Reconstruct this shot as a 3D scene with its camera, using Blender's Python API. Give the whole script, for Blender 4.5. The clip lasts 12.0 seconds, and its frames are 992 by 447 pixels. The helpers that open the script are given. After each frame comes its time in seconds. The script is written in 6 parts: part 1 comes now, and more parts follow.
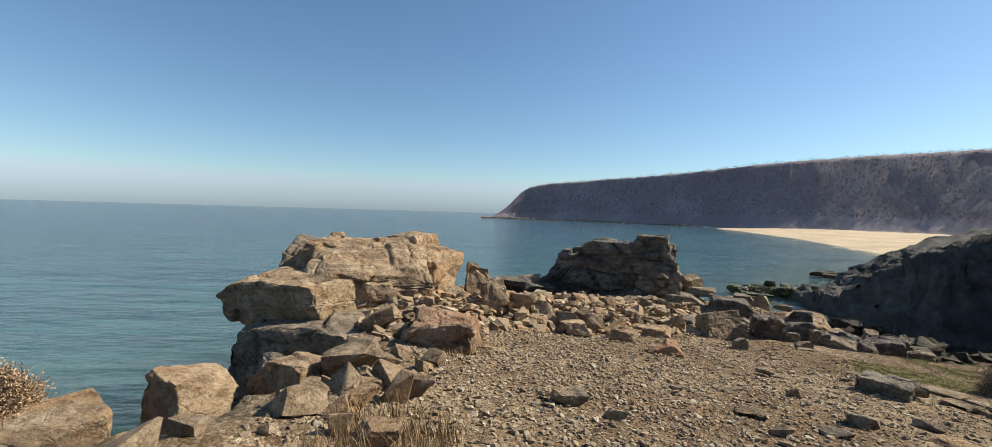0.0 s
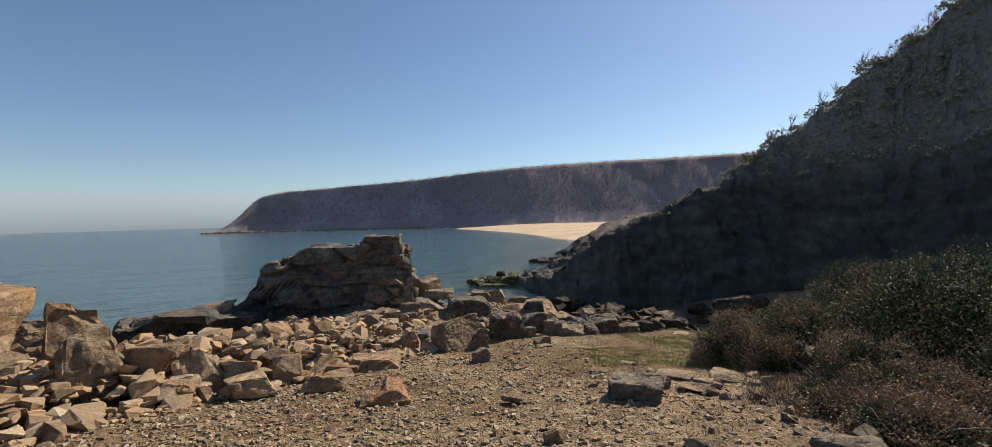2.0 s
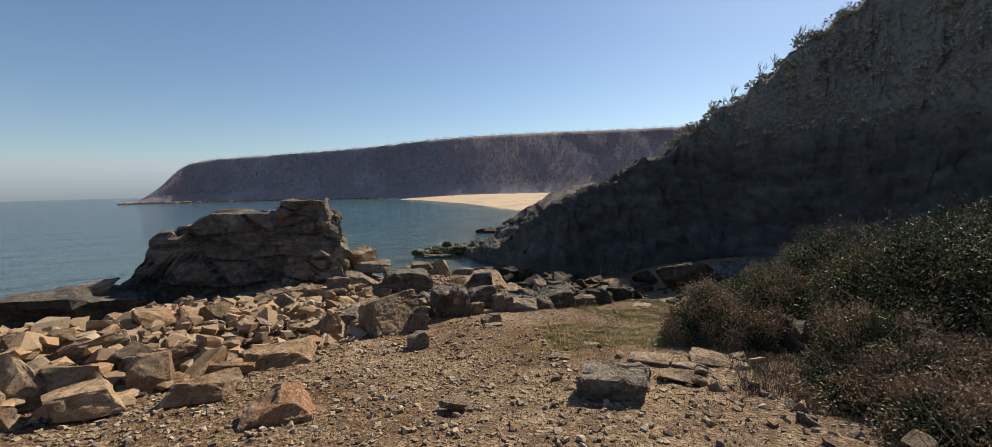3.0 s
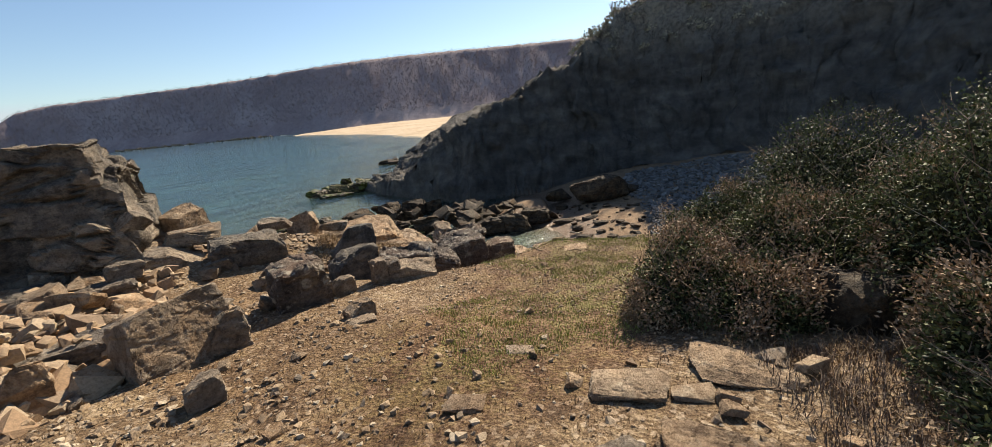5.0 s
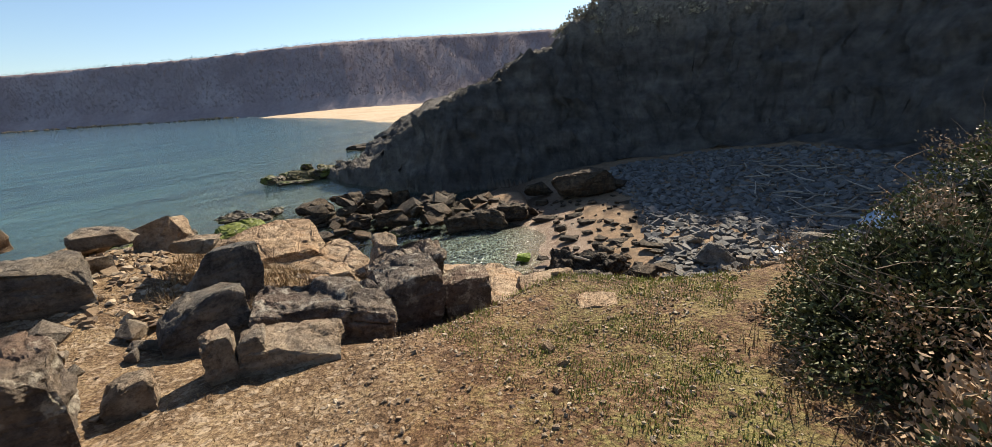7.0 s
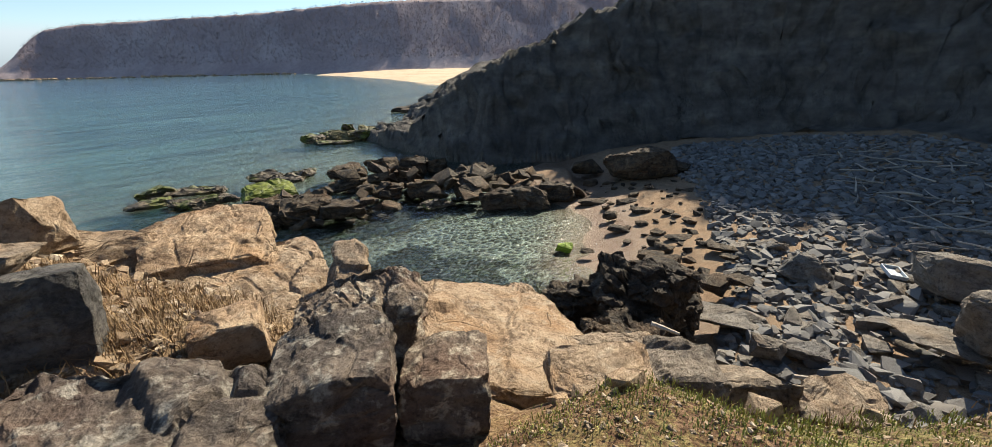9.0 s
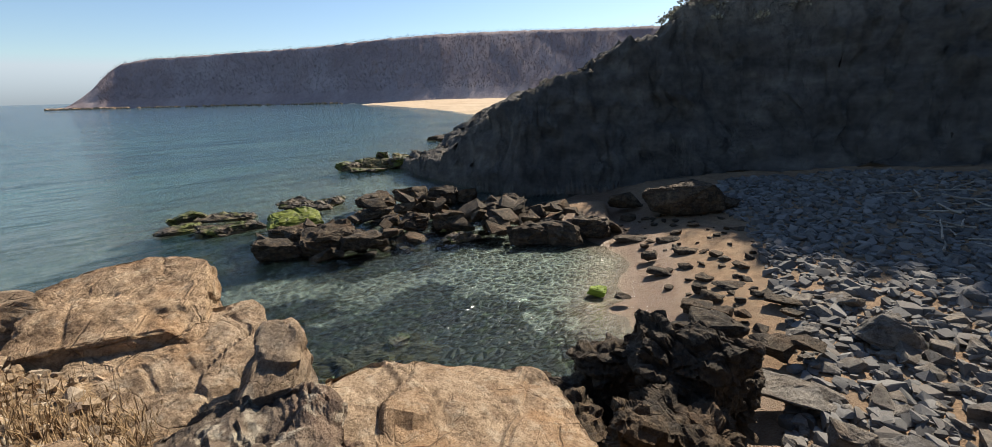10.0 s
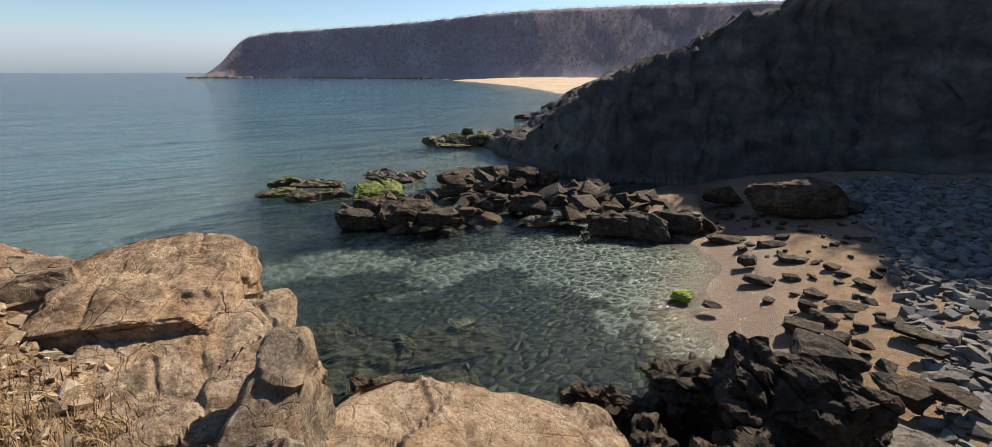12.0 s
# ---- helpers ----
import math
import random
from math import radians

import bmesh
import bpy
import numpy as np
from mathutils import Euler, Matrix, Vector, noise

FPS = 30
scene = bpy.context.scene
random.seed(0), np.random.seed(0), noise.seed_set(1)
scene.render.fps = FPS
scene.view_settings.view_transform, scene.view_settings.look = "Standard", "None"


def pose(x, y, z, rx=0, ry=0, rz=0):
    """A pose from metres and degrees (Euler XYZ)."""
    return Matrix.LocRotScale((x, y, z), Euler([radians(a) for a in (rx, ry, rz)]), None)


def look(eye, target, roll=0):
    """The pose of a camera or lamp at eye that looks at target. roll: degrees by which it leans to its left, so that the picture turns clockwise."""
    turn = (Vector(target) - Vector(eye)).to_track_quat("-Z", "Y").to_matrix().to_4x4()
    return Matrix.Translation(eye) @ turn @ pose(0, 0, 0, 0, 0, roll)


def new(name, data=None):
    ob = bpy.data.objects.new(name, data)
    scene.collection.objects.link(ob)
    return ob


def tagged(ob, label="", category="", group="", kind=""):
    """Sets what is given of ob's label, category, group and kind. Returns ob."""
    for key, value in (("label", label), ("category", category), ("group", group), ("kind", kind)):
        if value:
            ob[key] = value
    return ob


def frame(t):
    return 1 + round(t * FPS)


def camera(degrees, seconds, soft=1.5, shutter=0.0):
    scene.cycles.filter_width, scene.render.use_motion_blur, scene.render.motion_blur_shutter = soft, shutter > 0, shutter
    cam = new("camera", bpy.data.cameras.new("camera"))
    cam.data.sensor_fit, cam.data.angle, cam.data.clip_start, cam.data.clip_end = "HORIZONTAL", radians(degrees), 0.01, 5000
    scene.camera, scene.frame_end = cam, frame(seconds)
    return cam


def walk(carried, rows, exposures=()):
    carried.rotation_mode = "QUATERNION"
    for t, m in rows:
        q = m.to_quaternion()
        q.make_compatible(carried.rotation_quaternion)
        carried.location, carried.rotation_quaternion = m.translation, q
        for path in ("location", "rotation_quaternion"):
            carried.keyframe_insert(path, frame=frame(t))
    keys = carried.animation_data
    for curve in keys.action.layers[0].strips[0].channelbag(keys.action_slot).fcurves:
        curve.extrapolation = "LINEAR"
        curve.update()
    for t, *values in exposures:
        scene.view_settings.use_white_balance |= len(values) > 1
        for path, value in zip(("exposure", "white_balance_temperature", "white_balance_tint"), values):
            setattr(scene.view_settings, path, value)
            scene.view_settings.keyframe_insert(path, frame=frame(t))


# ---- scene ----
cam = camera(95.2, 12.0, soft=0.75)
PATH = [
    (0, (0.317, 0.143, 8.280), (0.325, 2.543, 8.220), 1.6),
    (0.5, (0.629, 0.781, 8.224), (1.039, 3.145, 8.161), -1.7),
    (1, (0.972, 1.450, 8.134), (1.670, 3.745, 8.071), -1.9),
    (1.5, (1.423, 2.080, 8.056), (2.394, 4.274, 7.986), -1.7),
    (2, (1.764, 2.716, 8.017), (3.010, 4.768, 7.991), -1.7),
    (2.5, (2.218, 3.326, 7.910), (3.607, 5.282, 7.847), -1.6),
    (3, (2.567, 3.854, 7.807), (4.036, 5.743, 7.618), -1.5),
    (3.2, (2.758, 4.058, 7.783), (4.310, 5.863, 7.483), -1.6),
    (4.8, (4.622, 5.557, 7.566), (6.335, 7.133, 6.980), -5.7),
    (5, (4.782, 5.746, 7.550), (6.518, 7.288, 6.947), -5.8),
    (5.5, (5.363, 6.209, 7.502), (7.212, 7.604, 6.876), -2.2),
    (6, (5.918, 6.738, 7.405), (7.794, 8.099, 6.782), -1.5),
    (6.5, (6.464, 7.220, 7.272), (8.348, 8.570, 6.650), -1.7),
    (6.7, (6.775, 7.426, 7.190), (8.632, 8.813, 6.569), -2.5),
    (8.3, (8.410, 8.704, 7.012), (10.048, 10.219, 6.127), -6.1),
    (8.5, (8.623, 8.893, 6.947), (10.253, 10.406, 6.044), -6.5),
    (9, (9.280, 9.140, 6.845), (10.897, 10.718, 6.036), -1.4),
    (9.5, (9.950, 9.502, 6.750), (11.520, 11.135, 5.958), -0.2),
    (10, (10.500, 9.880, 6.740), (12.014, 11.618, 6.074), -1.4),
    (10.5, (10.912, 10.158, 6.671), (12.108, 12.119, 5.974), -1.2),
    (11, (11.033, 10.301, 6.607), (12.151, 12.283, 5.848), -0.1),
    (11.5, (11.102, 10.382, 6.601), (12.200, 12.366, 5.814), 0.3),
    (12, (11.113, 10.441, 6.676), (12.264, 12.404, 5.914), -0.0),
]
walk(cam, [(t, look(eye, target, roll)) for t, eye, target, roll in PATH],
     exposures=((0.0, 0.68, 6300, 3), (0.5, 0.63, 6400, 6), (1.0, 0.63, 6500, 10), (2.5, 0.4, 6650, 10), (5.0, 0.9, 6900, 10), (6.5, 0.95, 6850, 10), (9.0, 1.14, 6700, 7), (10.0, 0.87, 6600, 10), (12.0, 0.8, 6600, 12)))

# ---- light ----
SUN_AZ, SUN_EL = radians(78.0), radians(40.0)   # clockwise from +y, and above the horizon
world = bpy.data.worlds.new("sky")
scene.world = world
world.use_nodes = True
wn = world.node_tree
sky = wn.nodes.new("ShaderNodeTexSky")
sky.sky_type, sky.sun_disc = "NISHITA", False
sky.sun_elevation, sky.sun_rotation = SUN_EL, SUN_AZ
sky.altitude, sky.air_density, sky.dust_density, sky.ozone_density = 0.0, 1.0, 0.3, 4.0
# the haze near the horizon stays cool: red and green never pass a share of blue
split, join = wn.nodes.new("ShaderNodeSeparateColor"), wn.nodes.new("ShaderNodeCombineColor")
wn.links.new(sky.outputs[0], split.inputs[0])
for channel, share in ((0, 0.77), (1, 0.9)):
    most, cap_at = wn.nodes.new("ShaderNodeMath"), wn.nodes.new("ShaderNodeMath")
    most.operation, cap_at.operation = "MULTIPLY", "MINIMUM"
    most.inputs[1].default_value = share
    wn.links.new(split.outputs[2], most.inputs[0])
    wn.links.new(split.outputs[channel], cap_at.inputs[0])
    wn.links.new(most.outputs[0], cap_at.inputs[1])
    wn.links.new(cap_at.outputs[0], join.inputs[channel])
wn.links.new(split.outputs[2], join.inputs[2])
wn.links.new(join.outputs[0], wn.nodes["Background"].inputs[0])
wn.nodes["Background"].inputs[1].default_value = 0.078
sun_data = bpy.data.lights.new("sun", "SUN")
sun_data.energy, sun_data.angle, sun_data.color = 5.0, radians(0.6), (1.0, 0.9, 0.76)
sun = new("sun", sun_data)
to_sun = Vector((math.sin(SUN_AZ) * math.cos(SUN_EL), math.cos(SUN_AZ) * math.cos(SUN_EL), math.sin(SUN_EL)))
sun.matrix_world = look(to_sun * 100, (0, 0, 0))


# ---- materials ----
class Nodes:
    """A small builder for one node material."""

    def __init__(self, name):
        self.mat = bpy.data.materials.new(name)
        self.mat.use_nodes = True
        self.tree = self.mat.node_tree
        self.bsdf = self.tree.nodes["Principled BSDF"]
        self.out = self.tree.nodes["Material Output"]
        self.bsdf.inputs["Specular IOR Level"].default_value = 0.25

    def node(self, kind, **settings):
        n = self.tree.nodes.new("ShaderNode" + kind)
        for key, value in settings.items():
            n.inputs[key.replace("_", " ")].default_value = value
        return n

    def link(self, a, b):
        self.tree.links.new(a, b)

    def place(self, what="Object"):
        return self.node("TexCoord").outputs[what]

    def world_place(self):
        return self.node("NewGeometry").outputs["Position"]

    def grain(self, where, scale, detail=6.0, rough=0.6, stretch=None, distortion=0.0):
        n = self.node("TexNoise", Scale=scale, Detail=detail, Roughness=rough, Distortion=distortion)
        if stretch:
            m = self.node("Mapping", Scale=stretch)
            self.link(where, m.inputs[0])
            where = m.outputs[0]
        self.link(where, n.inputs["Vector"])
        return n.outputs["Fac"]

    def cells(self, where, scale, feature="F1", out="Distance"):
        n = self.node("TexVoronoi", Scale=scale)
        n.feature = feature
        self.link(where, n.inputs["Vector"])
        return n.outputs[out]

    def ramp(self, fac, *stops):
        n = self.node("ValToRGB")
        el = n.color_ramp.elements
        while len(el) < len(stops):
            el.new(0.5)
        for e, (p, c) in zip(el, stops):
            e.position = p
            e.color = (*c, 1) if isinstance(c, tuple) else (c, c, c, 1)
        self.link(fac, n.inputs[0])
        return n.outputs[0]

    def mix(self, fac, a, b, how="MIX"):
        n = self.node("MixRGB")
        n.blend_type = how
        for v, i in ((fac, 0), (a, 1), (b, 2)):
            if isinstance(v, (int, float)):
                n.inputs[i].default_value = v if i == 0 else (v, v, v, 1)
            elif isinstance(v, tuple):
                n.inputs[i].default_value = (*v, 1)
            else:
                self.link(v, n.inputs[i])
        return n.outputs[0]

    def maths(self, op, a, b=0.0):
        n = self.node("Math")
        n.operation = op
        for v, i in ((a, 0), (b, 1)):
            if isinstance(v, (int, float)):
                n.inputs[i].default_value = v
            else:
                self.link(v, n.inputs[i])
        return n.outputs[0]

    def attr(self, name):
        n = self.node("Attribute")
        n.attribute_name = name
        return n.outputs["Fac"]

    def bump(self, height, depth, strength=1.0, under=None):
        n = self.node("Bump", Strength=strength, Distance=depth)
        self.link(height, n.inputs["Height"])
        if under is not None:
            self.link(under, n.inputs["Normal"])
        return n.outputs[0]

    def done(self, colour, rough=0.85, normal=None):
        if isinstance(colour, tuple):
            self.bsdf.inputs["Base Color"].default_value = (*colour, 1)
        else:
            self.link(colour, self.bsdf.inputs["Base Color"])
        if isinstance(rough, float):
            self.bsdf.inputs["Roughness"].default_value = rough
        else:
            self.link(rough, self.bsdf.inputs["Roughness"])
        if normal is not None:
            self.link(normal, self.bsdf.inputs["Normal"])
        return self.mat


def rock_material(name, dark, mid, light, stain, lichen=0.25, crack=1.0, rough=0.88):
    """Weathered stone: grain, blotches, rust stains, pale lichen and joints, varied from stone to stone."""
    n = Nodes(name)
    p = n.world_place()
    big = n.grain(p, 1.1, 5, 0.6)
    fine = n.grain(p, 13, 8, 0.7)
    layer = n.grain(p, 2.2, 6, 0.65, stretch=(1, 1, 5))
    blot = n.grain(p, 4.2, 7, 0.7, distortion=0.4)
    base = n.ramp(n.mix(0.45, n.mix(0.5, big, layer), blot), (0.4, dark), (0.48, mid), (0.57, light))
    base = n.mix(n.ramp(n.grain(p, 0.9, 4, 0.55, distortion=1.0), (0.5, 0.0), (0.68, 0.65)), base, stain)
    base = n.mix(n.ramp(n.grain(p, 7, 6, 0.65), (0.54, 0.0), (0.62, lichen)), base, (0.56, 0.52, 0.42))
    base = n.mix(n.ramp(fine, (0.36, 0.7), (0.48, 0.0)), base, n.mix(1.0, base, (0.38, 0.35, 0.32), "MULTIPLY"))
    patch = n.ramp(n.grain(p, 2.6, 7, 0.72, distortion=0.8), (0.53, 0.0), (0.6, 0.62))
    base = n.mix(n.maths("MULTIPLY", patch, n.ramp(n.grain(p, 19, 5, 0.7), (0.4, 0.25), (0.56, 1.0))), base, n.mix(1.0, base, (0.34, 0.3, 0.29), "MULTIPLY"))
    speck = n.grain(p, 42, 6, 0.75)
    base = n.mix(n.ramp(speck, (0.38, 0.55), (0.46, 0.0)), base, n.mix(1.0, base, (0.4, 0.37, 0.34), "MULTIPLY"))
    base = n.mix(n.ramp(speck, (0.54, 0.0), (0.64, 0.38)), base, light)
    rnd = n.node("ObjectInfo").outputs["Random"]
    tone = n.ramp(rnd, (0.0, (0.8, 0.8, 0.82)), (0.5, (1.0, 0.97, 0.93)), (1.0, (1.15, 1.06, 0.96)))
    base = n.mix(1.0, base, tone, "MULTIPLY")
    bent = n.mix(0.2, p, n.node("TexNoise", Scale=3.5, Detail=7.0).outputs["Color"])
    squash = n.node("Mapping", Scale=(1.0, 1.0, 1.5))
    n.link(bent, squash.inputs[0])
    joint = n.cells(squash.outputs[0], 1.7, "DISTANCE_TO_EDGE")
    small = n.cells(squash.outputs[0], 5.0, "DISTANCE_TO_EDGE")
    gate = n.ramp(n.grain(p, 1.9, 3, 0.5), (0.46, 1.0), (0.56, 0.0))
    sparse = n.ramp(n.grain(p, 1.3, 3, 0.5, distortion=0.5), (0.4, 0.0), (0.5, 1.0))
    cr = n.maths("MULTIPLY", n.maths("MAXIMUM", n.ramp(joint, (0.002, 0.0), (0.014, 1.0)), sparse), n.maths("MAXIMUM", n.ramp(small, (0.002, 0.75), (0.022, 1.0)), gate))
    base = n.mix(n.maths("MULTIPLY", n.maths("SUBTRACT", 1.0, cr), 0.26 * crack), base, (0.05, 0.04, 0.033))
    b = n.bump(n.grain(p, 3.5, 8, 0.72), 0.09)
    b = n.bump(fine, 0.04, 1.0, b)
    b = n.bump(speck, 0.008, 1.0, b)
    b = n.bump(cr, 0.03, 0.8 * crack, b)
    return n.done(base, rough, b)


tan_rock = rock_material("tan_rock", (0.15, 0.106, 0.07), (0.3, 0.218, 0.143), (0.455, 0.35, 0.24), (0.36, 0.212, 0.103))
red_rock = rock_material("red_rock", (0.15, 0.092, 0.06), (0.3, 0.19, 0.118), (0.43, 0.3, 0.2), (0.37, 0.165, 0.075))
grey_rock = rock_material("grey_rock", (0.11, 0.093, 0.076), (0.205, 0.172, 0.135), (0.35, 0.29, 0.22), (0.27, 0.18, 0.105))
lichen_rock = rock_material("lichen_rock", (0.066, 0.055, 0.047), (0.125, 0.102, 0.082), (0.25, 0.2, 0.152), (0.18, 0.108, 0.074), lichen=0.6, crack=0.6)
stack_rock = rock_material("stack_rock", (0.058, 0.056, 0.053), (0.105, 0.1, 0.092), (0.23, 0.205, 0.17), (0.15, 0.125, 0.095), lichen=0.12)
dark_rock = rock_material("dark_rock", (0.015, 0.012, 0.008), (0.042, 0.032, 0.021), (0.115, 0.085, 0.053), (0.1, 0.056, 0.026), lichen=0.06, rough=0.8)
cobble_rock = rock_material("cobble_rock", (0.085, 0.08, 0.074), (0.15, 0.143, 0.132), (0.24, 0.225, 0.2), (0.2, 0.155, 0.11), lichen=0.1, crack=0.2)


def weed_rock_material():
    n = Nodes("weed_rock")
    p = n.world_place()
    base = n.ramp(n.grain(p, 2.0, 6, 0.65), (0.35, (0.02, 0.016, 0.012)), (0.5, (0.06, 0.046, 0.028)), (0.65, (0.15, 0.11, 0.066)))
    base = n.mix(n.ramp(n.grain(p, 0.8, 5, 0.6), (0.5, 0.0), (0.58, 0.85)), base, n.ramp(n.grain(p, 6, 5, 0.7), (0.4, (0.03, 0.036, 0.008)), (0.6, (0.12, 0.14, 0.02))))
    return n.done(base, 0.55, n.bump(n.grain(p, 9, 7, 0.7), 0.06))


weed_rock = weed_rock_material()
reef_rock = rock_material("reef_rock", (0.035, 0.032, 0.014), (0.1, 0.085, 0.035), (0.22, 0.18, 0.085), (0.13, 0.13, 0.025), lichen=0.05, rough=0.7)


def ground_material():
    """One sheet of earth: stony soil and thin turf on the flat, sand in the cove, bare dark rock on the slopes, weed
    and painted caustics on the sea bed.
    """
    n = Nodes("ground")
    p = n.world_place()
    fine = n.grain(p, 22, 8, 0.7)
    mid = n.grain(p, 3.0, 6, 0.6)
    broad = n.grain(p, 0.55, 4, 0.55)
    grit = n.cells(p, 26, "F1", "Color")
    grain2 = n.grain(p, 75, 5, 0.75)
    soil = n.ramp(n.mix(0.45, n.mix(0.5, fine, mid), grain2), (0.41, (0.06, 0.037, 0.02)), (0.5, (0.165, 0.106, 0.058)), (0.58, (0.34, 0.245, 0.142)))
    soil = n.mix(n.ramp(grit, (0.6, 0.0), (0.85, 0.5)), soil, (0.5, 0.4, 0.285))
    soil = n.mix(n.ramp(broad, (0.4, 0.0), (0.62, 0.8)), soil, n.mix(1.0, soil, (0.62, 0.5, 0.45), "MULTIPLY"))
    soil = n.mix(n.ramp(n.attr("turf"), (0.1, 0.0), (0.4, 0.75)), soil, n.mix(1.0, soil, (0.68, 0.52, 0.4), "MULTIPLY"))
    turf = n.ramp(n.mix(0.55, fine, grain2), (0.4, (0.05, 0.055, 0.015)), (0.52, (0.15, 0.142, 0.044)), (0.61, (0.3, 0.255, 0.1)))
    patch = n.maths("MULTIPLY", n.attr("turf"), n.ramp(n.mix(0.35, n.mix(0.5, mid, broad), fine), (0.48, 0.0), (0.56, 0.85)))
    land = n.mix(patch, soil, turf)
    sand = n.ramp(n.mix(0.4, fine, mid), (0.38, (0.13, 0.082, 0.048)), (0.5, (0.225, 0.148, 0.088)), (0.62, (0.3, 0.208, 0.128)))
    sand = n.mix(n.ramp(n.grain(p, 1.3, 5, 0.6), (0.5, 0.0), (0.62, 0.5)), sand, (0.2, 0.15, 0.1))
    level = n.node("SeparateXYZ")
    n.link(p, level.inputs[0])
    wet = n.ramp(n.maths("ADD", level.outputs[2], n.maths("MULTIPLY", n.grain(p, 0.7, 4, 0.6), 0.25)), (0.4, 1.0), (0.75, 0.0))
    sand = n.mix(n.maths("MULTIPLY", wet, 0.55), sand, (0.11, 0.068, 0.048))
    land = n.mix(n.attr("sand"), land, sand)
    rock = n.ramp(n.mix(0.5, n.grain(p, 1.2, 8, 0.65), n.grain(p, 0.35, 6, 0.6, stretch=(1, 1, 3))), (0.38, (0.064, 0.058, 0.051)), (0.52, (0.12, 0.108, 0.094)), (0.66, (0.2, 0.18, 0.15)))
    # scrub paler than its own colour: glare veil over the hill painted in
    rock = n.mix(n.maths("MULTIPLY", n.attr("brush"), n.ramp(mid, (0.4, 0.4), (0.55, 1.0))), rock, (0.36, 0.31, 0.24))
    land = n.mix(n.attr("rock"), land, rock)
    pale = n.ramp(n.mix(0.5, mid, n.grain(p, 0.8, 5, 0.6)), (0.38, (0.032, 0.037, 0.027)), (0.5, (0.058, 0.061, 0.045)), (0.62, (0.09, 0.09, 0.068)))
    tuft = n.ramp(n.mix(0.4, mid, n.grain(p, 1.6, 6, 0.65)), (0.42, (0.005, 0.006, 0.004)), (0.55, (0.016, 0.019, 0.008)), (0.66, (0.045, 0.062, 0.014)), (0.74, (0.1, 0.15, 0.02)))
    reach = n.maths("ADD", n.attr("weed"), n.maths("MULTIPLY", n.maths("SUBTRACT", n.grain(p, 0.5, 6, 0.65, distortion=0.5), 0.5), 2.4))
    # water caustics painted into the bed colour: bright net, dark cell middles
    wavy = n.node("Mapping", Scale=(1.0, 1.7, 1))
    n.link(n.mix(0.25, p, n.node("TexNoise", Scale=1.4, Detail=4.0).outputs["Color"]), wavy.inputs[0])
    caustic_net = n.cells(wavy.outputs[0], 3.4, "DISTANCE_TO_EDGE")
    pale = n.mix(n.ramp(caustic_net, (0.02, 0.9), (0.14, 0.0)), pale, (0.2, 0.205, 0.165))
    pale = n.mix(n.ramp(caustic_net, (0.16, 0.0), (0.32, 0.85)), pale, (0.026, 0.032, 0.025))
    fronds = n.grain(p, 4.5, 7, 0.75, stretch=(0.6, 1.4, 1), distortion=1.2)
    tuft = n.mix(n.ramp(fronds, (0.6, 0.0), (0.67, 0.8)), tuft, n.ramp(n.grain(p, 0.9, 4, 0.6), (0.45, (0.06, 0.05, 0.022)), (0.58, (0.085, 0.115, 0.025))))
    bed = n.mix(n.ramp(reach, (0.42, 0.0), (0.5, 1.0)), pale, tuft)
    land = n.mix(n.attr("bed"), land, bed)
    b = n.bump(n.maths("MULTIPLY", n.attr("rock"), n.grain(p, 0.9, 8, 0.7)), 0.9)
    b = n.bump(n.grain(p, 5, 8, 0.7), 0.05, 1.0, b)
    b = n.bump(n.cells(p, 30, "F1"), 0.02, 0.9, b)
    # the same painted caustic cells, also raised as relief
    b = n.bump(n.maths("MULTIPLY", n.attr("bed"), caustic_net), 0.2, 1.0, b)
    b = n.bump(fine, 0.015, 1.0, b)
    damp = n.maths("MULTIPLY", wet, n.attr("sand"))
    return n.done(land, n.ramp(damp, (0.0, 0.92), (1.0, 0.35)), b)


ground_mat = ground_material()


